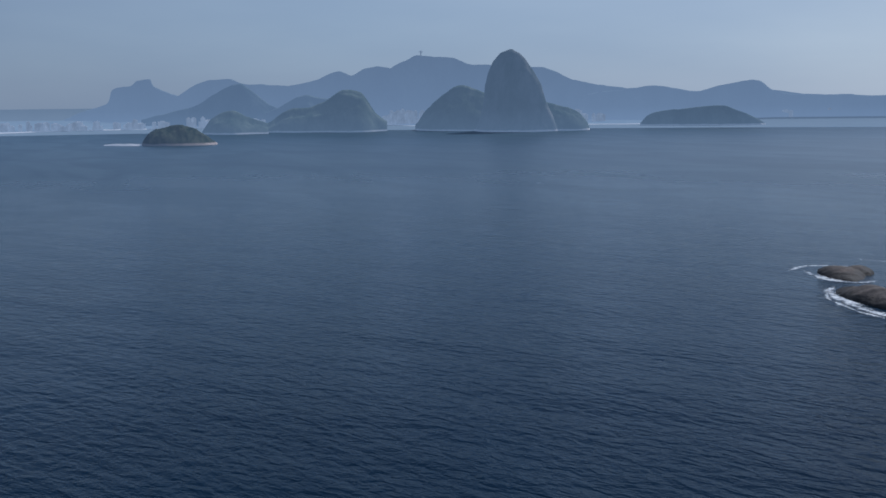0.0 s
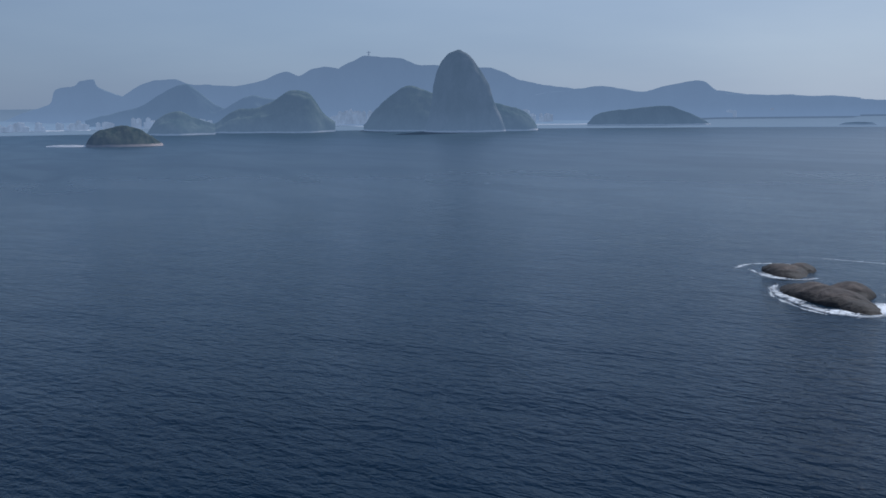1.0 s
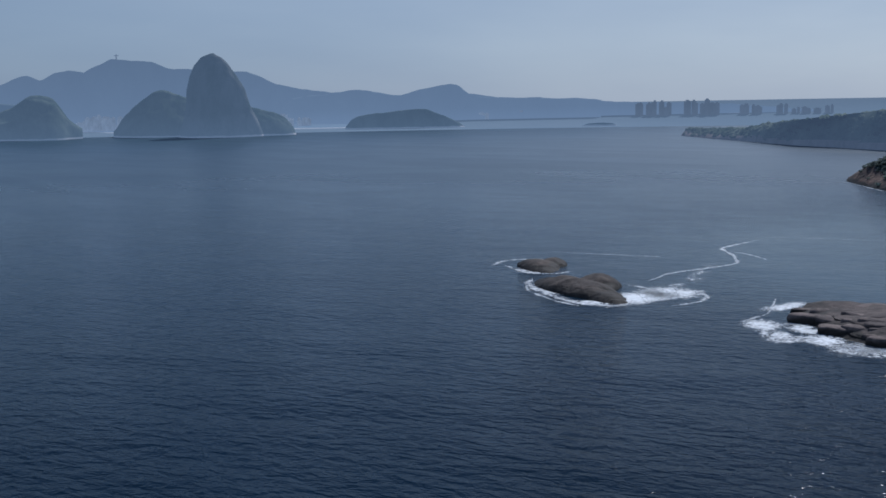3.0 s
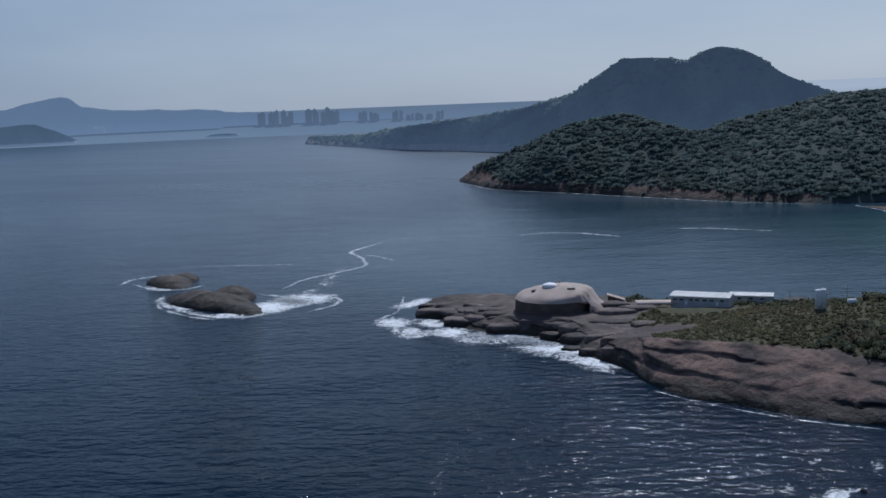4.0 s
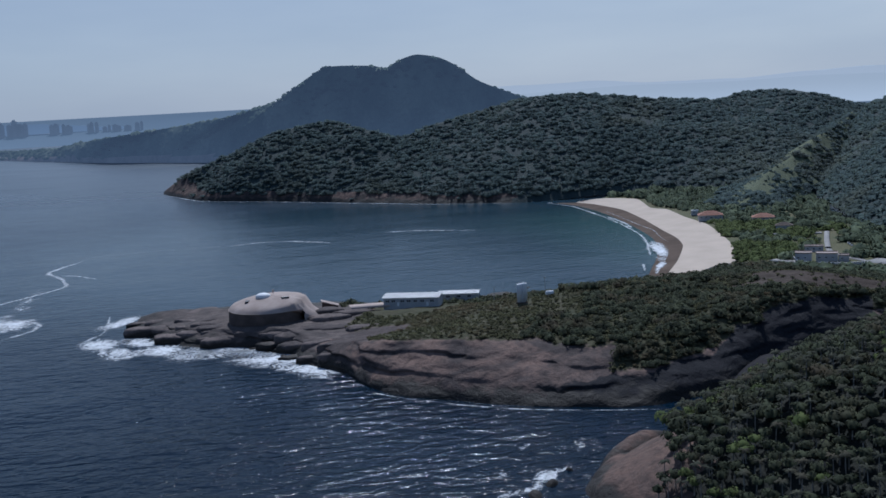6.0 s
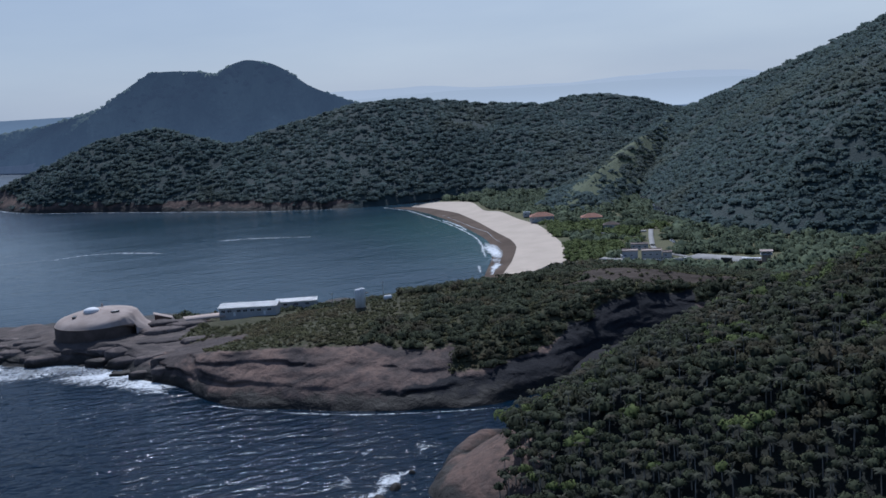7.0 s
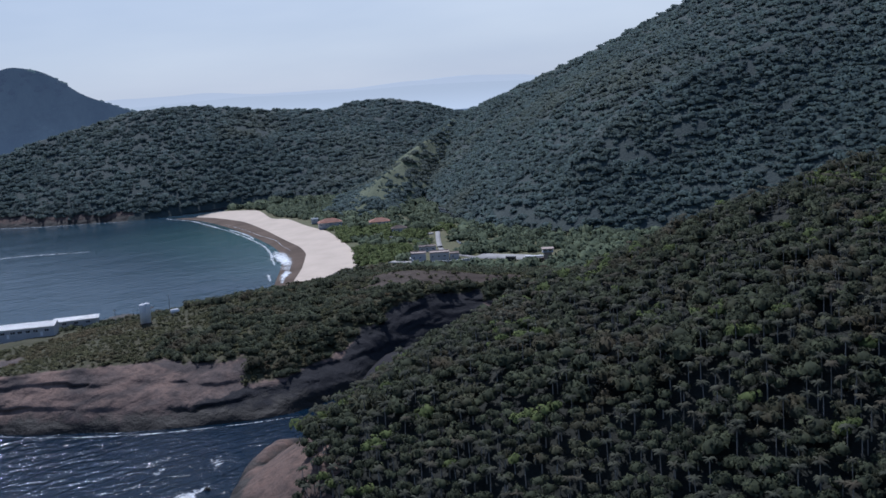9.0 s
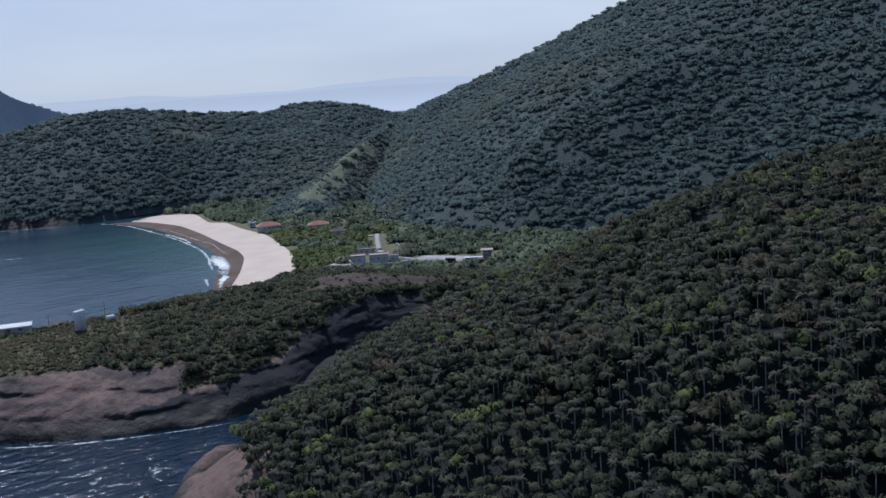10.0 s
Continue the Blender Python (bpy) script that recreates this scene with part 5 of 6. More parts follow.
wash(289, 205, 6, 3.5, 10, "small patch of white water in the cove", 23, dense=0.8)
wash(268, 183, 9, 5, 10, "white water at the foot of the forest", 24)
foam([(p[0] - 4, p[1] - 2) for p in MID_FOOT[:8]], 5, "thin white surf along the far rocks", 120, 25, 0.9)
SURF = "white surf rolling onto the beach"
wash(701, 370, 41, 8, -145, SURF, 45, 0.75, 1.35)
wash(638, 336, 20, 4, -160, SURF, 46, 0.7, 1.3)
foam([(971, 644), (946, 598), (884, 529), (832, 476), (774, 425), (730, 395), (680, 366)], 4.5, SURF, 140, 26, 0.7, 0.12, False)
foam([(875, 515), (858, 496), (834, 472), (810, 453)], 6.0, SURF, 60, 63, 0.6, 0.16)
foam([(908, 538), (865, 494), (822, 453), (794, 424), (763, 402), (734, 379)], 1.8, SURF, 120, 27, 0.8, 1.35)
foam([(741, 398), (729, 386), (708, 371), (688, 358), (670, 350), (652, 343)], 16, SURF, 80, 28, 0.35, 0.5)
foam([(688, 355), (661, 345), (635, 334), (611, 325)], 9, SURF, 60, 64, 0.35, 0.5)
foam([(644, 352), (620, 338)], 4, SURF, 40, 29)


# ---- the fort ----
def lathe(profile, sides=48, shift=(0, 0)):
    """Rings (radius, height, slide) turned about an upright axis; slide moves a ring along shift."""
    a = np.linspace(0, 2 * np.pi, sides + 1)[:-1]
    bm = bmesh.new()
    rings = []
    for r, z, k in profile:
        rings.append([bm.verts.new((r * math.cos(t) + shift[0] * k, r * math.sin(t) + shift[1] * k, z)) for t in a])
    for p, q in zip(rings, rings[1:]):
        for i in range(sides):
            bm.faces.new((p[i], p[(i + 1) % sides], q[(i + 1) % sides], q[i]))
    bm.faces.new(rings[-1])
    bm.faces.new(rings[0][::-1])
    return bm


TAIL_TURN = radians(-44)


def fort_roof_height(x, y):
    """A shallow dome, highest behind its middle, that runs out into a long back down to the rocks."""
    u, v = x * math.cos(TAIL_TURN) + y * math.sin(TAIL_TURN), -x * math.sin(TAIL_TURN) + y * math.cos(TAIL_TURN)
    dome = 16.0 + 5.4 * max(0.0, 1 - ((u - 4.0) / 25.5) ** 2 - ((v - 2.0) / 23.5) ** 2)
    k = min(1.0, max(0.0, (u - 4.0) / 32.0))
    back = 21.0 - 13.0 * k ** 1.3 - 5.0 * (v / 11.0) ** 2
    z = 0.5 * (dome + back + math.sqrt((dome - back) ** 2 + 1.5)) if u > 2 else dome
    return min(z, 16.0 - 0.8 * (math.hypot(x, y) - 20.5)) if math.hypot(x, y) > 20.5 else z


def build_fort():
    fort = empty("fort", pose(373, 428, 0), "low round concrete fort with a pale domed roof on dark rocks", "fort")
    part("wall", lathe([(21.2, 4, 0), (21.0, 9, 0), (20.8, 14.8, 0), (20.4, 15.3, 0)], 64), M_CONC_DARK, fort, "dark stained concrete wall", True)
    bm = bmesh.new()
    rows = []
    for r in (0.0, 0.15, 0.3, 0.45, 0.6, 0.72, 0.82, 0.9, 0.96, 0.99, 1.0, 1.0):
        ring = []
        for i in range(96):
            a = 2 * math.pi * i / 96
            reach = 20.9 + 13.0 * max(0.0, math.cos(a - TAIL_TURN)) ** 7
            x, y = math.cos(a) * reach * r, math.sin(a) * reach * r
            z = fort_roof_height(x, y) - (0.0 if r < 0.9 else (r - 0.9) * 9.0)
            ring.append(bm.verts.new((x, y, z if len(rows) < 11 else 5.0 if reach > 24.0 else 14.9)))
        rows.append(ring)
    for p, q in zip(rows, rows[1:]):
        for i in range(96):
            bm.faces.new((p[i], q[i], q[(i + 1) % 96], p[(i + 1) % 96]))
    bmesh.ops.remove_doubles(bm, verts=rows[0], dist=0.01)
    roof = part("roof", bm, M_CONCRETE, fort, "pale weathered concrete roof", True)
    z = fort_roof_height(-3, 0)
    part("gun_cupola", lathe([(4.0, z - 1.0, 0), (4.0, z + 0.5, 0), (3.5, z + 1.1, 0), (2.4, z + 1.6, 0), (0.9, z + 1.9, 0)], 24), M_WHITE, roof, "small white cupola", True).location = (-3, 0, 0)
    for x, y, r in ((-11, 3.5, 35), (1.5, -12.0, -25)):
        z = fort_roof_height(x, y)
        bm = bmesh.new()
        box(bm, -2.0, -0.9, z - 1.2, 2.0, 0.9, z + 0.45, 0.12)
        o = part("embrasure", bm, M_DARK, roof, "dark opening in the roof")
        o.matrix_basis = pose(x, y, 0.1, 0, 0, r)
    z = fort_roof_height(5, 1)
    bm = bmesh.new()
    box(bm, -0.35, -0.35, z - 0.5, 0.35, 0.35, z + 1.6, 0.08)
    part("mast_stub", bm, M_CONCRETE, roof).location = (5, 1, 0)


build_fort()


def bunker():
    """A tilted concrete wedge sunk in the rock beside the fort."""
    o = empty("bunker", pose(405, 414, 9.2, 0, 0, -44), "dark slanting concrete bunker beside the fort", "bunker")
    bm = bmesh.new()
    v = [bm.verts.new(p) for p in ((-4.5, -3, -2), (4.5, -3, -2), (4.5, 3, -2), (-4.5, 3, -2), (-4.2, -2.6, 4.2), (4.2, -2.6, 1.4), (4.2, 2.6, 1.4), (-4.2, 2.6, 4.2))]
    for f in ((3, 2, 1, 0), (0, 1, 5, 4), (1, 2, 6, 5), (2, 3, 7, 6), (3, 0, 4, 7)):
        bm.faces.new([v[i] for i in f])
    part("wall", bm, M_CONC_DARK, o)
    bm = bmesh.new()
    v = [bm.verts.new(p) for p in ((-4.8, -3, 4.25), (4.8, -3, 1.25), (4.8, 3, 1.25), (-4.8, 3, 4.25), (-4.8, -3, 4.7), (4.8, -3, 1.7), (4.8, 3, 1.7), (-4.8, 3, 4.7))]
    for f in ((3, 2, 1, 0), (4, 5, 6, 7), (0, 1, 5, 4), (1, 2, 6, 5), (2, 3, 7, 6), (3, 0, 4, 7)):
        bm.faces.new([v[i] for i in f])
    part("roof", bm, M_CONCRETE, o, "pale slanting concrete slab")
    bm = bmesh.new()
    box(bm, -2.2, -3.05, 0.2, 0.6, -2.75, 1.4)
    part("slit", bm, M_DARK, o, "dark firing slit")


bunker()


# ---- buildings ----
def window(parent, x, z, w, h, y=0.0, mat=None):
    """A window with a frame and a dark pane, on the wall at y that faces -y."""
    bm = bmesh.new()
    for x0, x1, z0, z1 in ((-w / 2, w / 2, -h / 2, -h / 2 + 0.12), (-w / 2, w / 2, h / 2 - 0.12, h / 2), (-w / 2, -w / 2 + 0.12, -h / 2 + 0.12, h / 2 - 0.12), (w / 2 - 0.12, w / 2, -h / 2 + 0.12, h / 2 - 0.12), (-0.05, 0.05, -h / 2 + 0.12, h / 2 - 0.12)):
        box(bm, x0, -0.12, z0, x1, 0.05, z1)
    o = part("window", bm, M_WHITE, parent)
    o.location = (x, y, z)
    bm = bmesh.new()
    box(bm, -w / 2 + 0.1, -0.05, -h / 2 + 0.1, w / 2 - 0.1, 0.02, h / 2 - 0.1)
    part("pane", bm, mat or M_DARK, o)


def long_house(x, y, z, length, deep, high, head, label, wins, name="long_house", tall_back=0.9, doors=()):
    """A long low house with a shallow white roof; its front faces -y before it is turned."""
    h = empty(name, pose(x, y, z, 0, 0, head), label, "building")
    bm = bmesh.new()
    box(bm, -length / 2, 0, -2.0, length / 2, deep, high)
    part("wall", bm, M_WALL, h)
    bm = bmesh.new()
    v = [bm.verts.new(p) for p in ((-length / 2 - 0.7, -0.9, high + 0.05), (length / 2 + 0.7, -0.9, high + 0.05), (length / 2 + 0.7, deep * 0.55, high + tall_back), (-length / 2 - 0.7, deep * 0.55, high + tall_back),
                                   (length / 2 + 0.7, deep + 0.8, high + 0.15), (-length / 2 - 0.7, deep + 0.8, high + 0.15))]
    bm.faces.new((v[0], v[1], v[2], v[3]))
    bm.faces.new((v[3], v[2], v[4], v[5]))
    r = bmesh.ops.solidify(bm, geom=bm.faces[:], thickness=-0.3)
    bmesh.ops.recalc_face_normals(bm, faces=bm.faces[:])
    part("roof", bm, M_ROOF, h, "white metal roof")
    for k in wins:
        window(h, k, high * 0.58, 2.4, 1.5)
    for k in doors:
        bm = bmesh.new()
        box(bm, k - 0.6, -0.1, 0, k + 0.6, 0.05, 2.1, 0.03)
        part("door", bm, M_WHITE, h, "white door")
    bm = bmesh.new()
    box(bm, -length / 2, -0.45, high - 0.5, length / 2, -0.05, high - 0.3)
    part("gutter", bm, M_WHITE, h)
    return h


long_house(423, 371, 10.6, 30, 13, 4.6, -61, "long white-roofed barrack with a row of dark windows", [-12.8, -9.5, -4.6, -1.2, 2.6, 6.2, 11.6], doors=(-7.0, 9.0))
long_house(459, 367, 7.4, 22, 9, 3.9, -57, "white-roofed shed behind the barrack", [-6, 0, 6])


def tank_pair():
    t = empty("water_tank", pose(417, 294, 19.2), "pair of tall white cylindrical water tanks on a dark base", "water tank")
    bm = bmesh.new()
    box(bm, -2.3, -2.3, -1.5, 2.3, 2.3, 0.9, 0.2)
    part("base", bm, M_CONC_DARK, t, "dark concrete base")
    for x, y, h in ((-0.75, 0.75, 9.6), (0.65, -0.65, 9.9)):
        c = part("tank", lathe([(1.55, 0.9, 0), (1.55, h - 0.25, 0), (1.45, h, 0), (0.4, h + 0.25, 0)], 24), M_WHITE, t, "white tank", True)
        c.location = (x, y, 0)
        bm = bmesh.new()
        bmesh.ops.create_cone(bm, cap_ends=True, segments=10, radius1=0.35, radius2=0.3, depth=0.4, matrix=Matrix.Translation((0, 0, h + 0.4)))
        part("cap", bm, M_WHITE, c)
    bm = bmesh.new()
    box(bm, 1.6, -2.6, 7.4, 3.6, -1.6, 7.7)
    part("platform", bm, M_CONC_DARK, t, "dark metal platform")


tank_pair()


def small_tank():
    t = empty("storage_tank", pose(432, 288, 20.6, 0, 0, -35), "small white horizontal tank on two saddles", "tank")
    bm = lathe([(0.6, -2.1, 0), (1.1, -1.7, 0), (1.1, 1.7, 0), (0.6, 2.1, 0)], 20)
    bmesh.ops.rotate(bm, verts=bm.verts[:], cent=(0, 0, 0), matrix=Matrix.Rotation(radians(90), 3, "Y"))
    part("barrel", bm, M_WHITE, t, "", True).location = (0, 0, 1.7)
    for x in (-1.1, 1.1):
        bm = bmesh.new()
        box(bm, x - 0.25, -0.9, -0.6, x + 0.25, 0.9, 0.9, 0.05)
        part("saddle", bm, M_CONCRETE, t)


small_tank()


def hut(x, y, z, w, d, h, head, label, roof=None, name="house", flat=False):
    """A small house with a hipped tile roof, or a flat one with a parapet."""
    o = empty(name, pose(x, y, z, 0, 0, head), label, "house" if not flat else "building")
    bm = bmesh.new()
    box(bm, -w / 2, -d / 2, -1, w / 2, d / 2, h)
    part("wall", bm, M_WALL, o)
    bm = bmesh.new()
    if flat:
        box(bm, -w / 2 - 0.15, -d / 2 - 0.15, h + 0.01, w / 2 + 0.15, d / 2 + 0.15, h + 0.25)
        for x0, y0, x1, y1 in ((-w / 2 - 0.15, -d / 2 - 0.15, w / 2 + 0.15, -d / 2 + 0.1), (-w / 2 - 0.15, d / 2 - 0.1, w / 2 + 0.15, d / 2 + 0.15), (-w / 2 - 0.15, -d / 2 + 0.1, -w / 2 + 0.1, d / 2 - 0.1), (w / 2 - 0.1, -d / 2 + 0.1, w / 2 + 0.15, d / 2 - 0.1)):
            box(bm, x0, y0, h + 0.25, x1, y1, h + 0.8)
        part("roof", bm, roof or M_CONCRETE, o, "flat pale roof with a parapet")
    else:
        e = [bm.verts.new((sx * (w / 2 + 0.7), sy * (d / 2 + 0.7), h)) for sx, sy in ((-1, -1), (1, -1), (1, 1), (-1, 1))]
        k = [bm.verts.new((sx * (w / 2 - d / 2) * 0.8, 0, h + d * 0.28)) for sx in (-1, 1)]
        bm.faces.new((e[0], e[1], k[1], k[0]))
        bm.faces.new((e[1], e[2], k[1]))
        bm.faces.new((e[2], e[3], k[0], k[1]))
        bm.faces.new((e[3], e[0], k[0]))
        bm.faces.new(e[::-1])
        part("roof", bm, roof or M_TILE, o, "orange clay tile roof")
    for i in range(max(1, int(w // 4))):
        window(o, -w / 2 + 2 + i * 4, h * 0.55, 1.6, 1.3, -d / 2)
    return o


hut(843, 349, 4.6, 17, 11, 4.2, -65, "house with an orange tile roof among trees behind the beach")
hut(848, 398, 4.6, 20, 12, 4.0, -60, "house with a faded red tile roof by the beach")
hut(801, 315, 4.8, 12, 8, 3.6, -70, "small grey-roofed house among trees", M_CONC_DARK)
hut(665, 249, 4.4, 10, 9, 5.4, -70, "grey-white flat-roofed barrack block", None, "flat_block", True)
hut(673, 237, 4.4, 13, 9, 4.6, -70, "grey-white flat-roofed barrack block", None, "flat_block", True)
hut(675, 227, 4.4, 6, 6, 3.4, -70, "small white flat-roofed annex", None, "flat_block", True)
hut(708, 258, 4.6, 12, 6, 2.8, -70, "low white shed with a flat roof", None, "flat_block", True)
hut(878, 427, 4.6, 6, 4, 2.8, -60, "small white kiosk at the back of the beach", M_WHITE, "kiosk", True)


def guard_tower():
    g = empty("watchtower", pose(652, 157, 4.6, 0, 0, -76), "grey concrete watchtower with a wider cabin on top", "tower")
    bm = bmesh.new()
    box(bm, -2.6, -2.6, -1, 2.6, 2.6, 7.0, 0.1)
    part("shaft", bm, M_CONCRETE, g)
    bm = bmesh.new()
    box(bm, -3.6, -3.6, 7.0, 3.6, 3.6, 7.4, 0.05)
    box(bm, -2.9, -2.9, 7.4, 2.9, 2.9, 9.0)
    part("cabin", bm, M_WALL, g)
    bm = bmesh.new()
    box(bm, -3.9, -3.9, 9.0, 3.9, 3.9, 9.45, 0.08)
    part("roof", bm, M_CONCRETE, g, "flat concrete roof")
    for x in (-1.4, 1.4):
        window(g, x, 8.2, 1.8, 1.0, -2.9)


guard_tower()


def vehicle(x, y, z, head, paint, label, kind="car"):
    """A parked car or truck, nose along +x."""
    ln, w, h, cab = {"car": (4.3, 1.8, 0.85, (-1.5, 0.9, 1.45)), "truck": (9.0, 2.5, 1.4, (-4.3, 2.2, 3.3)), "bus": (12.0, 2.6, 1.2, (-5.9, 5.9, 3.2))}[kind]
    o = empty(kind, pose(x, y, z, 0, 0, head), label, kind, "parked vehicles")
    bm = bmesh.new()
    box(bm, -ln / 2, -w / 2, 0.35, ln / 2, w / 2, h + 0.1, 0.12)
    part("body", bm, paint, o)
    bm = bmesh.new()
    box(bm, cab[0], -w / 2 + 0.12, h + 0.1, cab[1], w / 2 - 0.12, cab[2], 0.15)
    part("cabin", bm, paint if kind != "car" else M_DARK, o)
    for sx in (-1, 1):
        for sy in (-1, 1):
            bm = bmesh.new()
            bmesh.ops.create_cone(bm, cap_ends=True, segments=14, radius1=0.36, radius2=0.36, depth=0.24, matrix=Matrix.Translation((sx * ln * 0.31, sy * (w / 2 - 0.1), 0.34)) @ Matrix.Rotation(radians(90), 4, "X"))
            part("wheel", bm, M_DARK, o)


for x, y, r, m, t, k in ((742, 246, 20, M_WHITE, "white car parked on pale concrete", "car"), (735, 242, 30, M_WHITE, "white car parked on pale concrete", "car"), (726, 236, 25, M_DARK, "dark car parked on pale concrete", "car"), (714, 257, 70, M_WHITE, "white car parked on pale concrete", "car"),
                         (718, 252, 65, M_DARK, "dark car parked on pale concrete", "car"), (658, 184, 80, M_DARK, "dark truck parked in the yard", "truck"), (660, 168, 100, M_WHITE, "long white bus parked beside the watchtower", "bus"), (651, 164, 100, M_CONC_DARK, "dark bus parked beside the watchtower", "bus"),
                         (712, 262, 70, M_WHITE, "white car parked on pale concrete", "car")):
    vehicle(x, y, 4.7, r, m, t, k)


def ribbon(name, line, width, mat, label, z=0.12, n=40):
    """A road or yard laid on the flat ground."""
    r = rail(line, n)
    t = np.gradient(r[:, :2], axis=0)
    t /= np.linalg.norm(t, axis=1)[:, None]
    nrm = np.stack([-t[:, 1], t[:, 0]], -1)
    g = np.zeros((n, 5, 3))
    for j, s in enumerate((-0.52, -0.5, 0, 0.5, 0.52)):
        g[:, j, :2] = r[:, :2] + nrm * s * width
        g[:, j, 2] = r[:, 2] + (z if 0 < j < 4 else -0.4)
    tagged(sheet(name, g, mat), label, "road", kind="structure")


ribbon("road", [(798, 281, 5.0), (750, 264, 4.9), (704, 245, 4.8), (676, 214, 4.8), (664, 180, 4.9), (652, 140, 5.2)], 3.6, M_ROAD, "pale concrete road through the barracks", 0.25)
ribbon("road_yard", [(680, 212, 4.8), (676, 195, 4.8), (672, 176, 4.9)], 17, M_ROAD, "pale concrete yard", 0.3)
ribbon("road_court", [(662, 268, 4.7), (657, 240, 4.7), (655, 212, 4.7)], 7, M_ROAD, "pale concrete court in front of the barracks", 0.2)
ribbon("road_path", [(790, 282, 5.0), (780, 300, 5.0), (770, 330, 4.6)], 5, M_ROAD, "pale path among trees", 0.25)
ribbon("road_fort", [(404, 398, 11.3), (412, 392, 11.2), (420, 384, 11.2)], 9, M_CONCRETE, "pale yard between the fort and the barrack", 0.3)


def boundary_wall(line, label):
    """A low white wall along the front of the barracks, with a coping and piers."""
    o = empty("boundary_wall", pose(*line[0], 4.6), label, "wall")
    for (x0, y0), (x1, y1) in zip(line, line[1:]):
        ln, head = math.hypot(x1 - x0, y1 - y0), math.degrees(math.atan2(y1 - y0, x1 - x0))
        for nm, half, z0, z1, mat in (("panel", 0.12, -0.6, 1.7, M_WALL), ("coping", 0.2, 1.703, 1.85, M_WHITE)):
            bm = bmesh.new()
            box(bm, 0.2, -half, z0, ln - 0.2, half, z1)
            part(nm, bm, mat, o).matrix_basis = pose(x0 - line[0][0], y0 - line[0][1], 0, 0, 0, head)
        bm = bmesh.new()
        box(bm, -0.2, -0.25, -0.6, 0.2, 0.25, 2.1, 0.03)
        part("pier", bm, M_WHITE, o).matrix_basis = pose(x0 - line[0][0], y0 - line[0][1], 0, 0, 0, head)


boundary_wall([(687, 268), (669, 257), (653, 248), (652, 239), (654, 230), (655, 222), (661, 214), (665, 207)], "low white boundary wall in front of the barracks")


# ---- the far city ----
def tower_block(m, w, d, h, mat, name="apartment_building"):
    o = empty(name, m, "apartment block of the far city in haze", "building", "far city blocks")
    bm = bmesh.new()
    box(bm, -w / 2, -d / 2, -8, w / 2, d / 2, h)
    part("wall", bm, mat, o)
    bm = bmesh.new()
    box(bm, -w / 4, -d / 4, h, w / 4, d / 4, h * 1.06 + 2)
    part("roof_house", bm, mat, o)
    return o


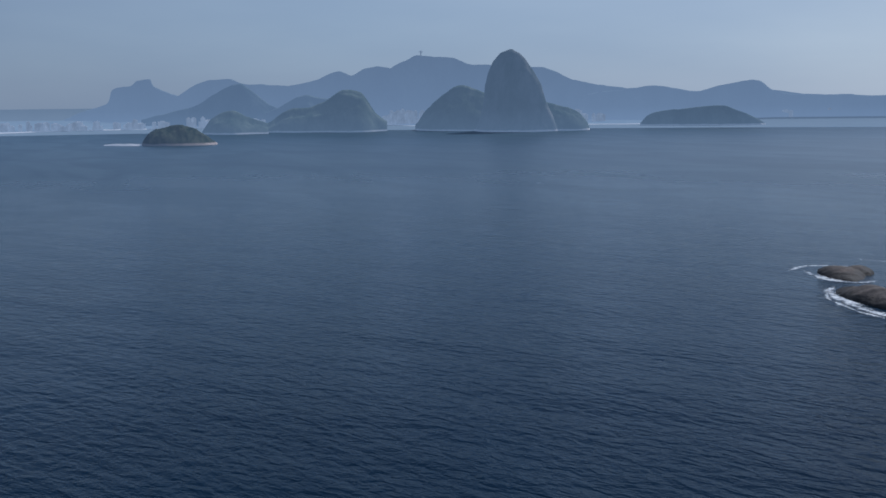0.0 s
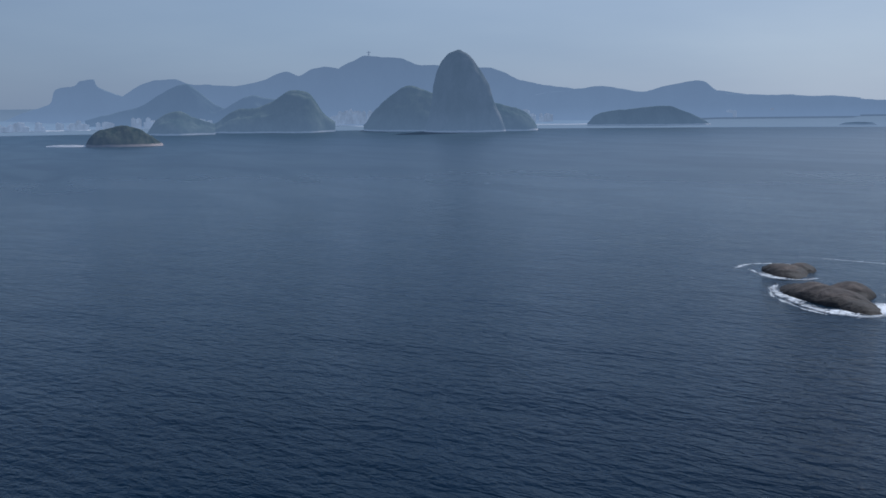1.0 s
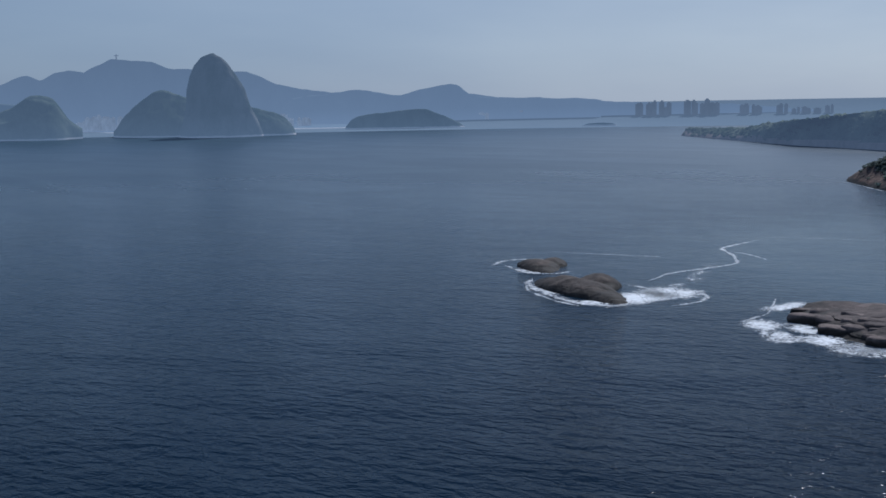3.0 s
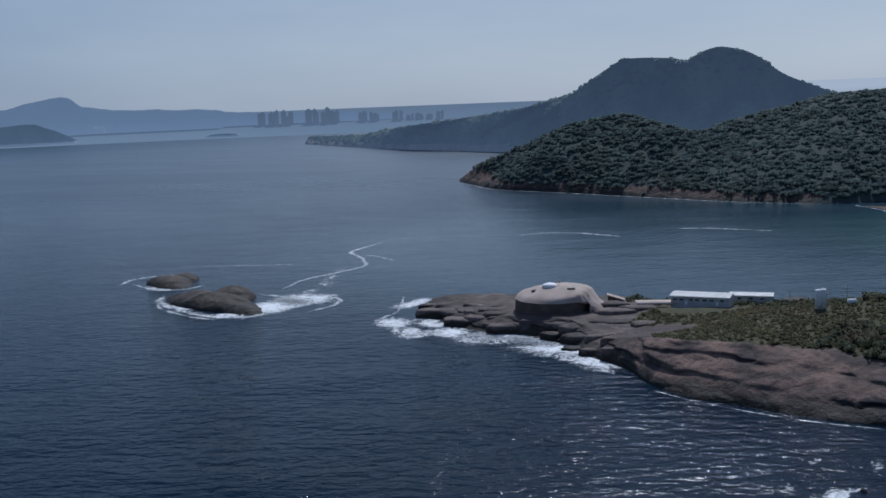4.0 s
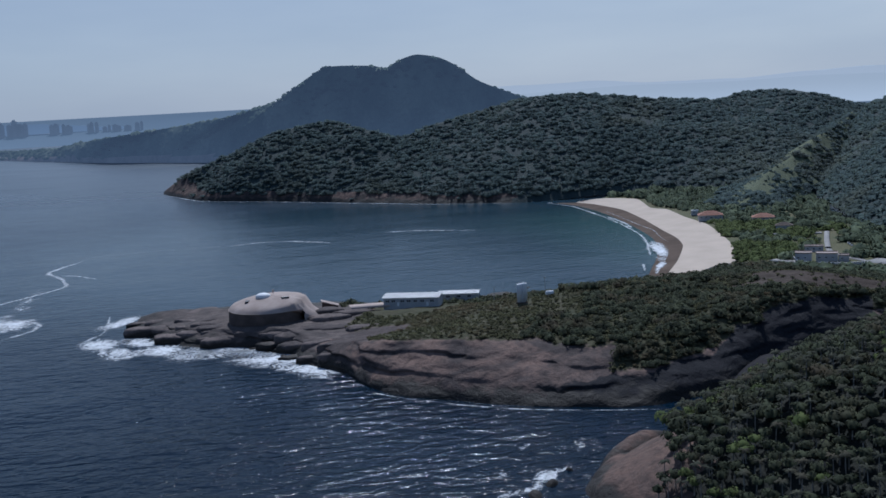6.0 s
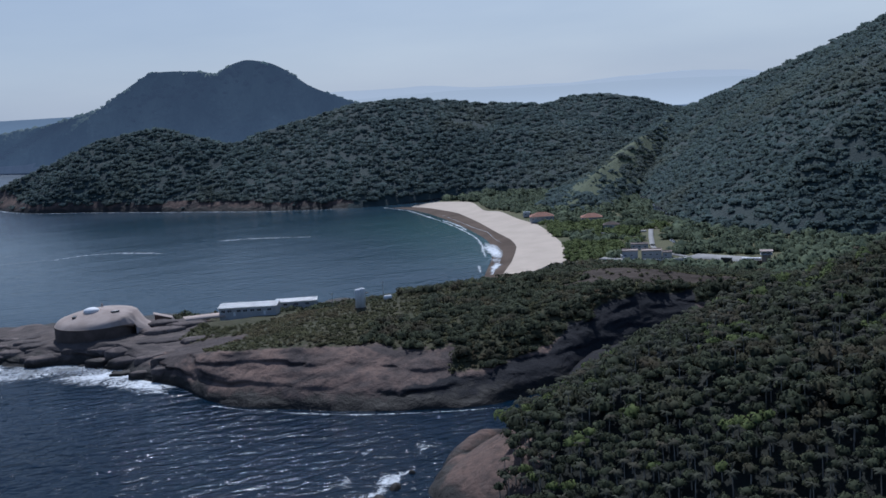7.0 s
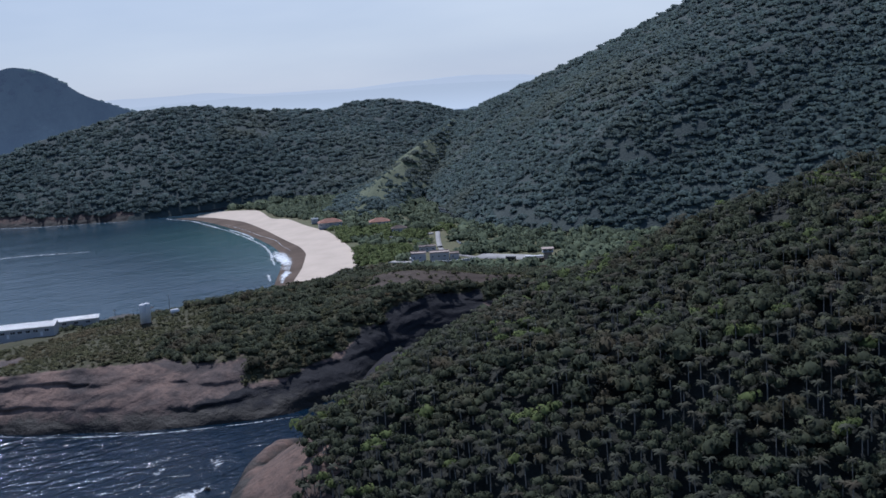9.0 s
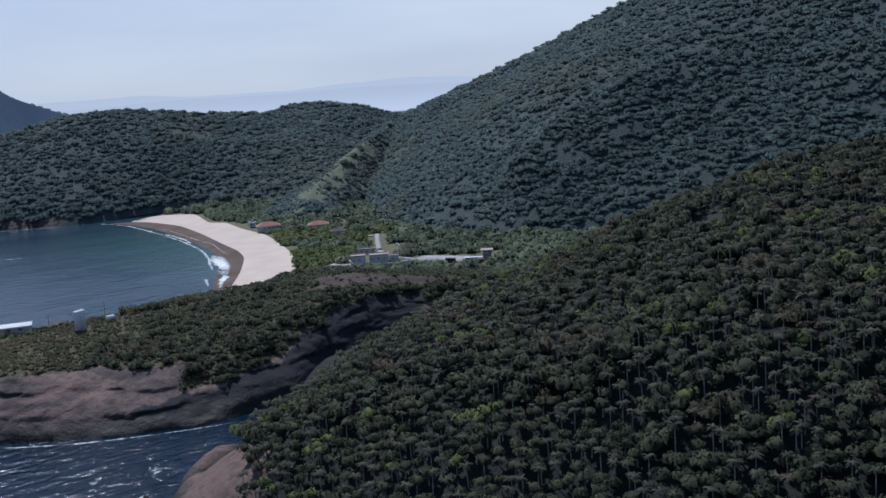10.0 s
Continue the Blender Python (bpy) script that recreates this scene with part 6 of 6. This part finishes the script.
def far_city():
    rng = np.random.default_rng(300)
    spots = []
    for x0, y0, x1, y1, n, lo, hi in ((-2300, 5250, -1330, 6000, 46, 18, 42), (-1330, 5980, -950, 6300, 14, 20, 45), (-820, 6000, -640, 6100, 12, 25, 60), (-330, 6350, -110, 6350, 34, 25, 75),
                                      (520, 6300, 1000, 6500, 30, 22, 62), (1900, 7700, 3200, 7900, 26, 25, 60), (3740, 7700, 3950, 7600, 14, 55, 105), (4060, 7540, 4290, 7430, 15, 50, 115), (4370, 7400, 4520, 7330, 7, 40, 75), (4520, 7300, 5000, 7000, 12, 30, 70)):
        for _ in range(n):
            t = rng.random()
            spots.append((x0 + (x1 - x0) * t + rng.uniform(-30, 30), y0 + (y1 - y0) * t + rng.uniform(-90, 90), rng.uniform(lo, hi) * (1 if rng.random() < 0.8 else 1.2), rng.uniform(18, 55), rng.uniform(15, 30)))
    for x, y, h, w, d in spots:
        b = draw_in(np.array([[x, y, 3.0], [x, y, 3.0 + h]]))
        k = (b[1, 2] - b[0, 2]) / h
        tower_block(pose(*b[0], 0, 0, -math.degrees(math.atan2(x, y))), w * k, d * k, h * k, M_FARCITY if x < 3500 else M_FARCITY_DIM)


far_city()
_s = draw_in(np.array([[-176, 8797, 505], [-176, 8797, 545]]))
_o = empty("summit_statue", pose(*_s[0]), "tiny pale statue on the summit of the far mountain", "statue")
_b = bmesh.new()
_k = _s[1, 2] - _s[0, 2]
box(_b, -_k * 0.12, -_k * 0.12, -2, _k * 0.12, _k * 0.12, _k)
box(_b, -_k * 0.42, -_k * 0.08, _k * 0.68, _k * 0.42, _k * 0.08, _k * 0.82)
part("figure", _b, M_FARCITY, _o)
ridge("backdrop_islet", [(2065, 4882, 3), (2091, 4870, 12), (2150, 4850, 16), (2197, 4823, 12), (2215, 4815, 3)], 20, M_FAR1, "tiny flat rock islet in the bay mouth", 30, 1.0, 40, seed=55)
ridge("backdrop_island_reef", [(-1060, 3350, 2), (-1020, 3335, 6), (-970, 3325, 7), (-930, 3318, 4)], 14, M_FAR1, "low reef beside the small island", 30, 1.0, 40, seed=56)


def far_ship():
    """A white ferry far off in the bay mouth."""
    b = draw_in(np.array([[4540, 9360, 0.0], [4540, 9360, 20.0]]))
    k = (b[1, 2] - b[0, 2]) / 20
    o = empty("ferry", pose(*b[0], 0, 0, -26) @ Matrix.Scale(k, 4), "tiny white ferry far off in the bay mouth", "ship")
    bm = bmesh.new()
    box(bm, -48, -8, -3, 48, 8, 10, 2.0)
    part("hull", bm, M_FARBOAT, o)
    bm = bmesh.new()
    box(bm, -30, -6, 10, 26, 6, 18, 1.0)
    part("cabin", bm, M_FARBOAT, o)


far_ship()


def utility_pole(x, y, z):
    o = empty("utility_pole", pose(x, y, z, 0, 0, -53), "thin wooden utility pole on the headland", "pole")
    v, f = stem(9.0, 0.16, 0.11, 0.0, 8)
    new("post", mesh_of("post", v - (0, 0, 0.6), f, M_TRUNK)).parent = o
    bm = bmesh.new()
    box(bm, -0.9, -0.06, 7.6, 0.9, 0.06, 7.75)
    part("crossarm", bm, M_TRUNK, o)


utility_pole(432, 322, 14.6)
utility_pole(446, 300, 19.0)
